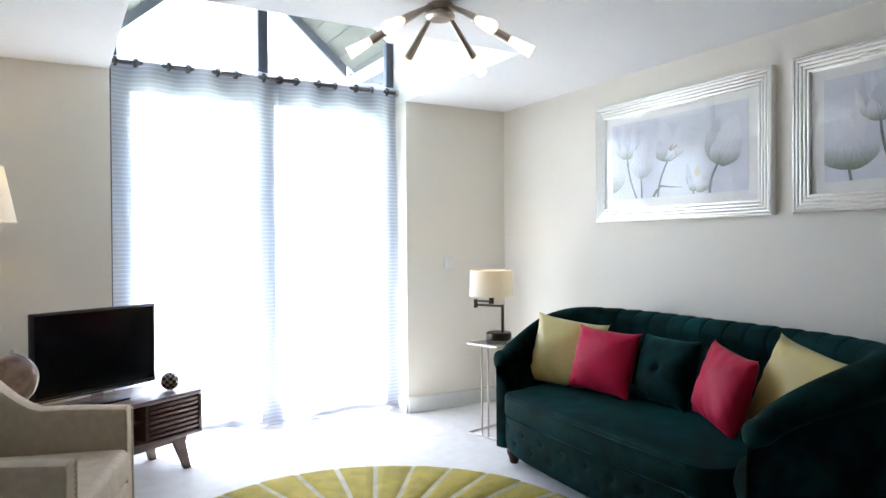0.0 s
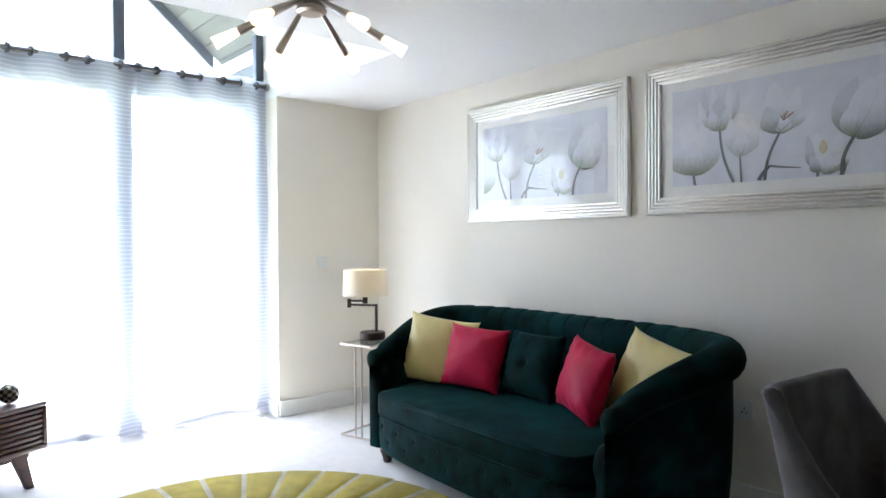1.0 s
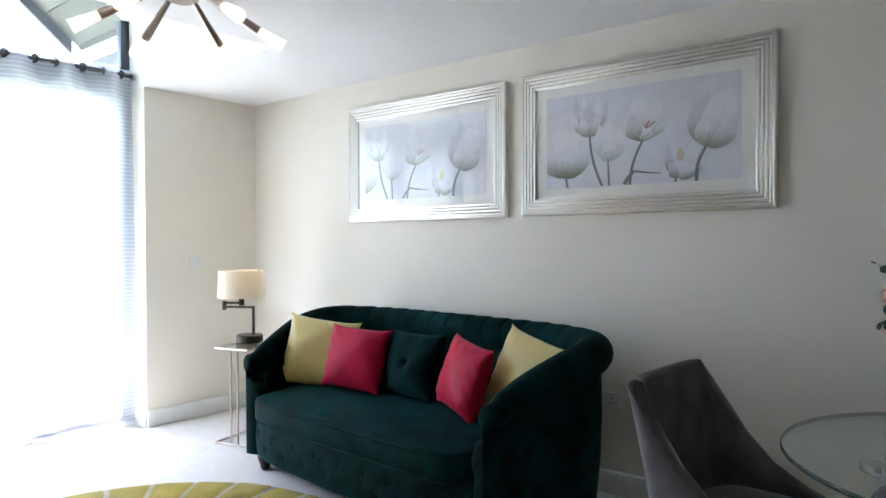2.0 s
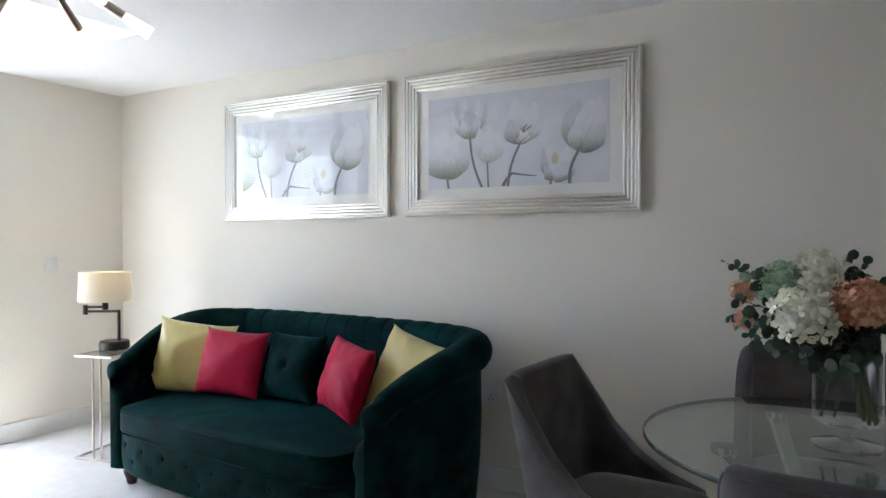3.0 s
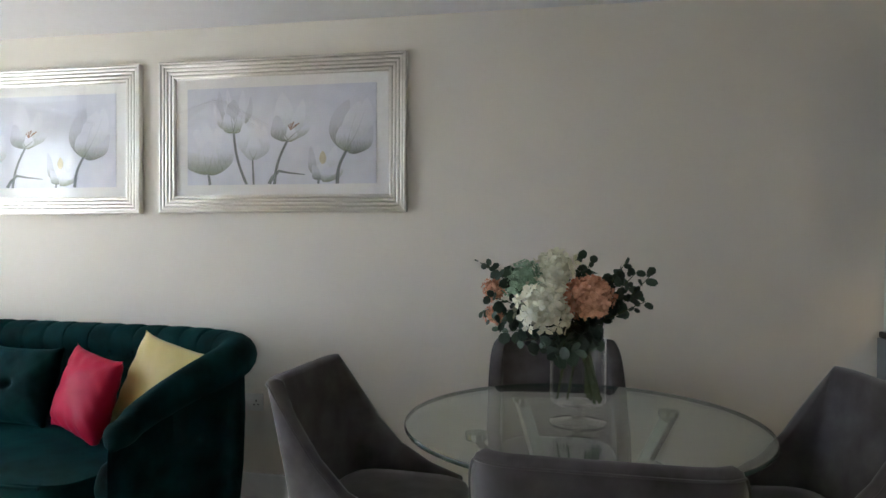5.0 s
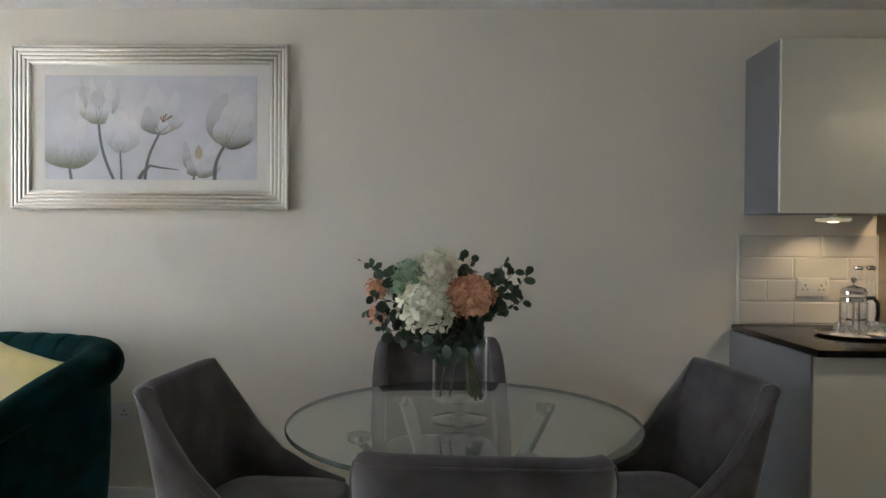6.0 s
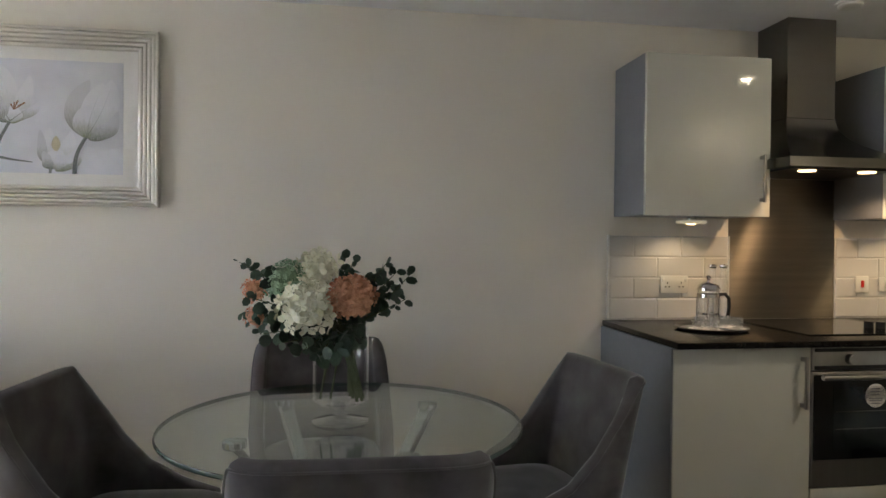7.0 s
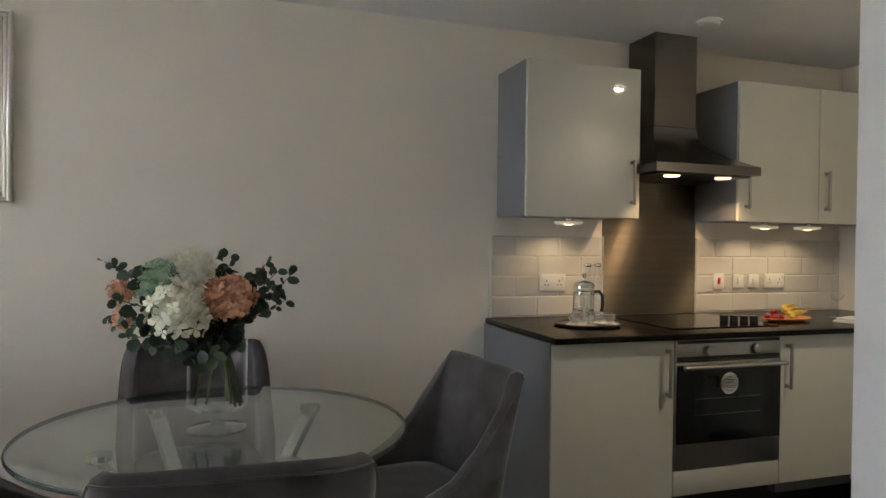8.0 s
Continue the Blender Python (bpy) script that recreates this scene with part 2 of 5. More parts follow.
BLOOM_CORAL = surface("coral_petal", (0.86, 0.27, 0.13), 0.7, grain=70, vary=0.14, tint=(0.95, 0.46, 0.30))
BLOOM_MINT = surface("mint_petal", (0.42, 0.60, 0.42), 0.7, grain=70, vary=0.14)
GLOBE_SKIN = surface("antique_globe", (0.11, 0.042, 0.02), 0.4, grain=14, vary=0.4, tint=(0.26, 0.17, 0.12), spec=0.3)
CHECK_LIGHT = surface("silver_mosaic", (0.45, 0.42, 0.38), 0.2, 0.6, grain=30, vary=0.1)
CHECK_DARK = surface("black_mosaic", (0.02, 0.017, 0.015), 0.2, grain=30, vary=0.1)
BANANA = surface("yellow_fruit_skin", (0.62, 0.42, 0.05), 0.5, grain=40, vary=0.12)
ORANGE = surface("orange_plate_glaze", (0.55, 0.20, 0.03), 0.35, grain=30, vary=0.1)
BERRY = surface("red_berry", (0.38, 0.012, 0.02), 0.35, grain=40, vary=0.2)
RENDER_WALL = surface("pale_render", (0.60, 0.58, 0.54), 0.9, grain=6, vary=0.06)
GROUND = surface("paving_and_grass", (0.22, 0.24, 0.18), 0.95, grain=2, vary=0.2)
DECK = surface("balcony_deck", (0.30, 0.29, 0.27), 0.85, grain=20, vary=0.12)

# ---- mesh helpers ----


def mesh_of(name, bm, material, smooth=25):
    bmesh.ops.recalc_face_normals(bm, faces=bm.faces)
    me = bpy.data.meshes.new(name)
    bm.to_mesh(me)
    bm.free()
    me.materials.append(material)
    if smooth:
        me.polygons.foreach_set("use_smooth", [p.material_index == 0 for p in me.polygons])
        me.set_sharp_from_angle(angle=radians(smooth))
    me.polygons.foreach_set("material_index", [0] * len(me.polygons))
    return me


def part(name, bm, material, parent, label="", smooth=25):
    ob = new(name, mesh_of(name, bm, material, smooth))
    ob.parent = parent
    return tagged(ob, label)


def thing(name, label, category, m=None, group=""):
    ob = tagged(new(name), label, category, group)
    ob.empty_display_size = 0.1
    if m is not None:
        ob.matrix_world = m
    return ob


def solo(name, bm, material, label, category="", kind="", group="", m=None, smooth=25):
    ob = tagged(new(name, mesh_of(name, bm, material, smooth)), label, category, group, kind)
    if m is not None:
        ob.matrix_world = m
    return ob


def box(x0, x1, y0, y1, z0, z1, bevel=0.0, steps=2, bm=None):
    own = bmesh.new()
    bmesh.ops.create_cube(own, size=1, matrix=Matrix.LocRotScale(((x0 + x1) / 2, (y0 + y1) / 2, (z0 + z1) / 2), None, (abs(x1 - x0), abs(y1 - y0), abs(z1 - z0))))
    if bevel:
        bmesh.ops.bevel(own, geom=own.edges[:], offset=bevel, segments=steps, affect="EDGES", profile=0.5)
        for f in sorted(own.faces, key=lambda f: -f.calc_area())[:6]:
            f.material_index = 1   # keeps the flat sides flat-shaded
    return merge(bm, own) if bm is not None else own


def merge(bm, own):
    me = bpy.data.meshes.new("tmp")
    own.to_mesh(me)
    own.free()
    bm.from_mesh(me)
    bpy.data.meshes.remove(me)
    return bm


def turned(profile, seg=32, m=None, bm=None, closed=False):
    """A shape turned round z from (radius, height) pairs."""
    own = bm if bm is not None else bmesh.new()
    rings = []
    for r, z in profile:
        if r < 1e-6:
            rings.append([own.verts.new((m @ Vector((0, 0, z))) if m else (0, 0, z))])
        else:
            rings.append([own.verts.new((m @ Vector(p)) if m else p) for p in ((r * math.cos(a), r * math.sin(a), z) for a in (2 * math.pi * i / seg for i in range(seg)))])
    pairs = list(zip(rings, rings[1:])) + ([(rings[-1], rings[0])] if closed else [])
    for a, b in pairs:
        for i in range(seg):
            j = (i + 1) % seg
            if len(a) == 1 and len(b) == 1:
                continue
            if len(a) == 1:
                own.faces.new((a[0], b[i], b[j]))
            elif len(b) == 1:
                own.faces.new((a[i], a[j], b[0]))
            else:
                own.faces.new((a[i], a[j], b[j], b[i]))
    return own


def tube(points, radius, seg=16, bm=None, flat=1.0):
    """A round bar along points; radius is one number or one for each point."""
    own = bm if bm is not None else bmesh.new()
    pts = [Vector(p) for p in points]
    rad = radius if isinstance(radius, (list, tuple)) else [radius] * len(pts)
    rings, side = [], None
    for i, p in enumerate(pts):
        way = (pts[min(i + 1, len(pts) - 1)] - pts[max(i - 1, 0)]).normalized()
        if side is None:
            side = way.orthogonal().normalized()
        side = (side - way * side.dot(way)).normalized()
        up = way.cross(side)
        rings.append([own.verts.new(p + rad[i] * (side * math.cos(a) + up * math.sin(a) * flat)) for a in (2 * math.pi * k / seg for k in range(seg))])
    for a, b in zip(rings, rings[1:]):
        for i in range(seg):
            own.faces.new((a[i], a[(i + 1) % seg], b[(i + 1) % seg], b[i]))
    own.faces.new(rings[0][::-1]), own.faces.new(rings[-1])
    return own


def grid(rows, bm=None, wrap=False):
    """A sheet through rows of points."""
    own = bm if bm is not None else bmesh.new()
    vs = [[own.verts.new(p) for p in r] for r in rows]
    for a, b in zip(vs, vs[1:]):
        n = len(a)
        for i in range(n if wrap else n - 1):
            j = (i + 1) % n
            own.faces.new((a[i], a[j], b[j], b[i]))
    return own


def loft(rows, bm=None):
    """Closed rings joined in a row, both ends capped."""
    own = bm if bm is not None else bmesh.new()
    vs = [[own.verts.new(p) for p in r] for r in rows]
    n = len(vs[0])
    for a, b in zip(vs, vs[1:]):
        for i in range(n):
            own.faces.new((a[i], a[(i + 1) % n], b[(i + 1) % n], b[i]))
    own.faces.new(vs[0][::-1]), own.faces.new(vs[-1])
    return own


def slab(outline, y0, y1, bm=None):
    """An outline in x, z, drawn out from y0 to y1."""
    own = bm if bm is not None else bmesh.new()
    a = [own.verts.new((x, y0, z)) for x, z in outline]
    b = [own.verts.new((x, y1, z)) for x, z in outline]
    n = len(a)
    own.faces.new(a), own.faces.new(b[::-1])
    for i in range(n):
        own.faces.new((a[i], b[i], b[(i + 1) % n], a[(i + 1) % n]))
    return own


def smooth01(t):
    t = min(1, max(0, t))
    return t * t * (3 - 2 * t)


def mixv(a, b, t):
    return a + (b - a) * t


# ---- the shell of the room ----
WX, NY, SY, EX, C = -4.63, 3.20, -2.30, 3.56, 2.365   # window wall, picture wall, wall behind, kitchen end, ceiling
OY0, OY1 = 0.285, 2.297                                # the window's opening
GX = -4.87                                             # plane of the glazing
HX = -3.17                                             # inner edge of the roof opening
RIDGE_Y, RIDGE_Z, PITCH = 1.29, 3.73, 0.87

st = "structure"
solo("floor", box(WX - 0.36, EX + 0.2, SY - 0.2, NY + 0.2, -0.12, 0), CARPET, "pale grey cut-pile carpet laid wall to wall", "floor", st)
solo("floor_kitchen", box(1.12, EX, 1.34, NY, 0.001, 0.006), DARK_FLOOR, "dark vinyl floor in front of the kitchen units", "floor", st)
solo("wall_north", box(WX - 0.35, EX + 0.2, NY, NY + 0.2, 0, C + 0.2), WALL, "long cream painted wall behind the sofa", "wall", st)
solo("wall_south", box(WX - 0.35, EX + 0.2, SY - 0.2, SY, 0, C + 0.2), WALL, "plain cream wall opposite the sofa", "wall", st)
solo("wall_east", box(EX, EX + 0.2, SY, NY, 0, C + 0.2), WALL, "cream wall at the kitchen end", "wall", st)
solo("wall_west_beside_sofa", box(WX - 0.36, WX, OY1, NY, 0, C), WALL, "cream wall between the window and the corner", "wall", st)
solo("wall_west_beside_television", box(WX - 0.36, WX, SY, OY0, 0, C), WALL, "cream wall beside the tall window", "wall", st)
solo("wall_partition", box(1.485, EX, 1.24, 1.34, 0, C, 0.004), WHITE, "white painted end of the kitchen partition", "wall", st)
solo("ceiling", box(HX, EX + 0.2, SY - 0.2, NY + 0.2, C, C + 0.12), CEILING, "flat white painted ceiling", "ceiling", st)
solo("ceiling_beside_opening", box(WX - 0.36, HX, OY1, NY + 0.2, C, C + 0.12), CEILING, "white ceiling beside the roof opening", "ceiling", st)
solo("ceiling_beyond_opening", box(WX - 0.36, HX, SY - 0.2, OY0, C, C + 0.12), CEILING, "white ceiling on the far side of the roof opening", "ceiling", st)

# the raised, gabled well over the window
eave = RIDGE_Z - PITCH * (OY1 - RIDGE_Y)
solo("well_cheek", box(WX - 0.24, HX, OY1, OY1 + 0.1, C + 0.12, eave + 0.1), CEILING, "white cheek of the roof well", "wall", st)
solo("well_cheek", box(WX - 0.24, HX, OY0 - 0.1, OY0, C + 0.12, eave + 0.1), CEILING, "white cheek of the roof well", "wall", st)
solo("well_back", slab([(OY0, C + 0.12), (OY1, C + 0.12), (OY1, eave), (RIDGE_Y, RIDGE_Z), (OY0, eave)], HX, HX + 0.1), CEILING,
     "white back wall of the roof well", "wall", st, m=Matrix(((0, 1, 0, 0), (1, 0, 0, 0), (0, 0, 1, 0), (0, 0, 0, 1))))
for s in (1, -1):
    y1 = RIDGE_Y + s * 1.11
    z1 = RIDGE_Z - PITCH * 1.11
    bm = bmesh.new()
    lo = [(-4.9, RIDGE_Y, RIDGE_Z), (-4.9, y1, z1), (HX + 0.1, y1, z1), (HX + 0.1, RIDGE_Y, RIDGE_Z)]
    a = [bm.verts.new(p) for p in lo]
    b = [bm.verts.new((x, y, z + 0.12)) for x, y, z in lo]
    bm.faces.new(a), bm.faces.new(b[::-1])
    for i in range(4):
        bm.faces.new((a[i], b[i], b[(i + 1) % 4], a[(i + 1) % 4]))
    solo("well_slope", bm, CEILING, "white sloping soffit of the roof well", "ceiling", st)

# skirting boards


def skirting(name, x0, x1, y0, y1):
    bm = box(x0, x1, y0, y1, 0, 0.118, 0.003)
    solo(name, bm, WHITE, "white painted skirting board", "skirting", st)


skirting("baseboard_north", WX, 1.24, NY - 0.018, NY - 0.0005)
skirting("baseboard_west", WX + 0.0005, WX + 0.018, OY1 + 0.001, NY - 0.019)
skirting("baseboard_west_corner", WX + 0.0005, WX + 0.018, SY, OY0 - 0.001)
skirting("baseboard_reveal", GX + 0.05, WX, OY1 - 0.016, OY1 - 0.0005)

# ---- the window ----
window = tagged(new("window_1"), "tall grey-framed glazed double doors with gable glazing above", "window", kind=st)
T = 0.032


def bar(name, y0, y1, z0, z1, label="", d=T):
    part(name, box(GX - d, GX + d, y0, y1, z0, z1, 0.004), FRAME_GREY, window, label)


bar("window_sill", OY0, OY1, 0, 0.035)
bar("window_frame", OY0, OY0 + 0.06, 0.035, eave)
bar("window_frame", OY1 - 0.06, OY1, 0.035, eave)
bar("mullion", 1.245, 1.315, 2.47, RIDGE_Z - 0.1)
bar("transom", OY0 + 0.06, OY1 - 0.06, 2.40, 2.47)
for y0, y1 in ((OY0 + 0.063, 1.278), (1.282, OY1 - 0.063)):
    leaf = part("door_leaf", box(GX - 0.027, GX + 0.027, y0, y0 + 0.075, 0.04, 2.395, 0.003), FRAME_GREY, window)
    part("stile", box(GX - 0.027, GX + 0.027, y1 - 0.075, y1, 0.04, 2.395, 0.003), FRAME_GREY, leaf)
    part("rail", box(GX - 0.026, GX + 0.026, y0 + 0.075, y1 - 0.075, 2.29, 2.394, 0.003), FRAME_GREY, leaf)
    part("rail", box(GX - 0.026, GX + 0.026, y0 + 0.075, y1 - 0.075, 0.041, 0.17, 0.003), FRAME_GREY, leaf)
    g = part("pane", box(GX - 0.006, GX + 0.006, y0 + 0.07, y1 - 0.07, 0.16, 2.30), WINDOW_GLASS, leaf)
    g.visible_shadow = False
for s in (-1, 1):
    ya, yb = RIDGE_Y + s * 0.03, RIDGE_Y + s * 0.955
    za, zb = RIDGE_Z - PITCH * 0.03, RIDGE_Z - PITCH * 0.955
    bm = bmesh.new()
    q = [(ya, 2.47), (yb, 2.47), (yb, zb - 0.03), (ya, za - 0.03)]
    a = [bm.verts.new((GX - 0.005, y, z)) for y, z in q]
    b = [bm.verts.new((GX + 0.005, y, z)) for y, z in q]
    bm.faces.new(a), bm.faces.new(b[::-1])
    for i in range(4):
        bm.faces.new((a[i], b[i], b[(i + 1) % 4], a[(i + 1) % 4]))
    g = part("pane", bm, WINDOW_GLASS, window)
    g.visible_shadow = False

# ---- outside ----
solo("ground", box(-900, 300, -600, 600, -3.2, -3.0), GROUND, "open ground below the building", "ground", st)
solo("balcony_floor", box(-6.3, -4.92, -0.4, 3.2, -0.2, -0.02), DECK, "pale grey balcony floor outside the window", "balcony", st)
roof = thing("porch_roof", "grey boarded gable overhang over the balcony", "roof")
for s in (1, -1):
    for k in range(10):
        d0, d1 = k * 0.118, k * 0.118 + 0.112
        rows = []
        for x in (-5.84, -4.93):
            rows.append([(x, RIDGE_Y + s * d, RIDGE_Z + 0.07 - PITCH * d + t) for d, t in ((d0, 0), (d1, 0), (d1, 0.02), (d0, 0.02))])
        part("board", loft(rows), PLANK, roof, smooth=0)
    rows = []
    for x in (-5.84, -4.93):
        rows.append([(x, RIDGE_Y + s * d, RIDGE_Z + 0.092 - PITCH * d + t) for d, t in ((0, 0), (1.18, 0), (1.18, 0.05), (0, 0.05))])
    part("decking", loft(rows), PLANK, roof, smooth=0)
    rows = []
    for d in (0, 1.02):
        rows.append([(x, RIDGE_Y + s * d, RIDGE_Z - 0.02 - 0.88 * d + t) for x, t in ((-5.88, 0), (-5.84, 0), (-5.84, 0.24), (-5.88, 0.24))])
    part("barge_board", loft(rows), FRAME_GREY, roof, "dark grey barge board")
    part("eaves_beam", box(-5.84, -4.93, RIDGE_Y + s * 1.035 - 0.02, RIDGE_Y + s * 1.035 + 0.02, 2.71, 2.80), WHITE, roof, "white eaves board")
    for k in range(4):
        part("side_board", box(-5.84, -4.93, RIDGE_Y + s * 1.05 - 0.01, RIDGE_Y + s * 1.05 + 0.012, 2.60 - k * 0.11 + 0.005, 2.70 - k * 0.11), PLANK, roof)
    part("post", box(-5.88, -5.79, RIDGE_Y + s * 1.07 - 0.03, RIDGE_Y + s * 1.07 + 0.06, -0.02, 2.84), FRAME_GREY, roof)
railing = thing("balcony_railing", "grey metal railing along the balcony edge", "railing")
part("top_rail", box(-6.24, -6.18, -0.4, 3.2, 1.04, 1.08, 0.006), FRAME_GREY, railing)
for y in (-0.38, 1.4, 3.18):
    part("post", box(-6.23, -6.19, y - 0.02, y + 0.02, -0.02, 1.04), FRAME_GREY, railing)
part("bottom_rail", box(-6.23, -6.19, -0.4, 3.2, 0.06, 0.09), FRAME_GREY, railing)
for k in range(33):
    y = -0.36 + k * 0.11
    part("baluster", box(-6.217, -6.203, y - 0.007, y + 0.007, 0.09, 1.04), FRAME_GREY, railing, smooth=0)
house = thing("neighbouring_house", "pale rendered house with a tiled roof beyond the balcony", "house", Matrix.Translation((-34, -3, -3)))
part("wall", box(-4, 4, -9, 9, 0, 5.4), RENDER_WALL, house)
part("roof", slab([(-4.4, 5.3), (4.4, 5.3), (0, 8.2)], -9.4, 9.4), PLANK, house)
for k in range(5):
    for z in (1.0, 3.5):
        w = part("window", box(3.96, 4.04, -7.7 + k * 3.4, -6.4 + k * 3.4, z, z + 1.3), WHITE, house)
        part("pane", box(4.03, 4.05, -7.62 + k * 3.4, -6.48 + k * 3.4, z + 0.08, z + 1.22), SCREEN, w)

# ---- curtains ----
rod = thing("curtain_rod", "brushed steel curtain pole with eyelets", "curtain pole")
RX, RZ = -4.765, 2.452
bm = tube([(RX, OY0 + 0.004, RZ), (RX, OY1 - 0.004, RZ)], 0.0145, 14)
part("pole", bm, POLE, rod)
for y in (OY0 + 0.012, OY1 - 0.012):
    part("bracket", turned([(0, -0.01), (0.028, -0.01), (0.028, 0.01), (0, 0.01)], 18, pose(RX, y, RZ, 90, 0, 0)), NICKEL, rod)


def curtain(y0, y1, back, seed):
    """A voile panel on eyelets: behind the pole at the y's in back, in front of it between them."""
    rnd = random.Random(seed)
    ob = thing("sheer_curtain", "white sheer striped voile curtain pooling on the carpet", "curtain", group="window curtains")
    ny, nz = 110, 60
    rows = []
    gap = (back[-1] - back[0]) / (len(back) - 1)
    ph = [rnd.uniform(0, 6.28) for _ in range(4)]
    for k in range(nz + 1):
        v = k / nz
        z = mixv(RZ + 0.045, 0.012, v)
        row = []
        for i in range(ny + 1):
            u = i / ny
            y = mixv(y0, y1, u)
            w = -math.cos(2 * math.pi * (y - back[0]) / gap)
            soft = 1 - 0.55 * smooth01((v - 0.03) * 3)
            x = RX + 0.030 * w * soft + 0.018 * v * math.sin(9 * y + ph[0] + 1.5 * v) + 0.010 * v * math.sin(23 * y + ph[1])
            yy = y + 0.006 * v * math.sin(17 * y + ph[2])
            zz = z
            if v > 0.955:
                p = (v - 0.955) / 0.045
                x += 0.10 * p * (0.6 + 0.4 * math.sin(7 * y + ph[3])) - 0.02
                zz = 0.012 + 0.05 * (1 - p) + 0.018 * abs(math.sin(11 * y + ph[0])) * p
            if v < 0.015:
                zz += 0.006 * math.sin(2 * math.pi * (y - back[0]) / gap)
            row.append((x, yy, zz))
        rows.append(row)
    part("cloth", grid(rows), SHEER, ob, smooth=180)
    for b in back:
        for e in (b - 0.06, b + 0.06):
            if OY0 + 0.02 < e < OY1 - 0.02:
                part("eyelet", turned([(0.018, -0.005), (0.030, -0.005), (0.030, 0.005), (0.018, 0.005)], 18, pose(RX, e, RZ, 90, 0, 25), closed=True), POLE, ob)


curtain(0.302, 1.375, (0.385, 0.70, 1.01, 1.32), 1)
curtain(1.365, 2.285, (1.43, 1.72, 2.01, 2.26), 2)

# ---- pictures on the long wall ----


def blade(cx, z0, z1, w, lean=0.0, tip=0.0, steps=14):
    """The outline of a petal from its foot z0 to its tip z1, in x, z."""
    left, right = [], []
    for i in range(steps + 1):
        t = i / steps
        half = w * (math.sin(math.pi * min(1, t * 0.93 + 0.05)) ** 0.75) * (1 - 0.25 * t)
        mid = cx + lean * t * t + tip * max(0, t - 0.7)
        z = mixv(z0, z1, t)
        left.append((mid - half, z)), right.append((mid + half, z))
    return left + right[::-1]


def ribbon(points, w0, w1):
    """A flat stroke along points in x, z."""
    left, right = [], []
    n = len(points)
    for i, (x, z) in enumerate(points):
        xa, za = points[max(0, i - 1)]
        xb, zb = points[min(n - 1, i + 1)]
        d = math.hypot(xb - xa, zb - za)
        nx, nz = -(zb - za) / d, (xb - xa) / d
        w = mixv(w0, w1, i / (n - 1))
        left.append((x + nx * w, z + nz * w)), right.append((x - nx * w, z - nz * w))
    return left + right[::-1]


def curve(a, b, bend, n=10):
    return [(mixv(a[0], b[0], t) + bend * math.sin(math.pi * t), mixv(a[1], b[1], t)) for t in (i / n for i in range(n + 1))]


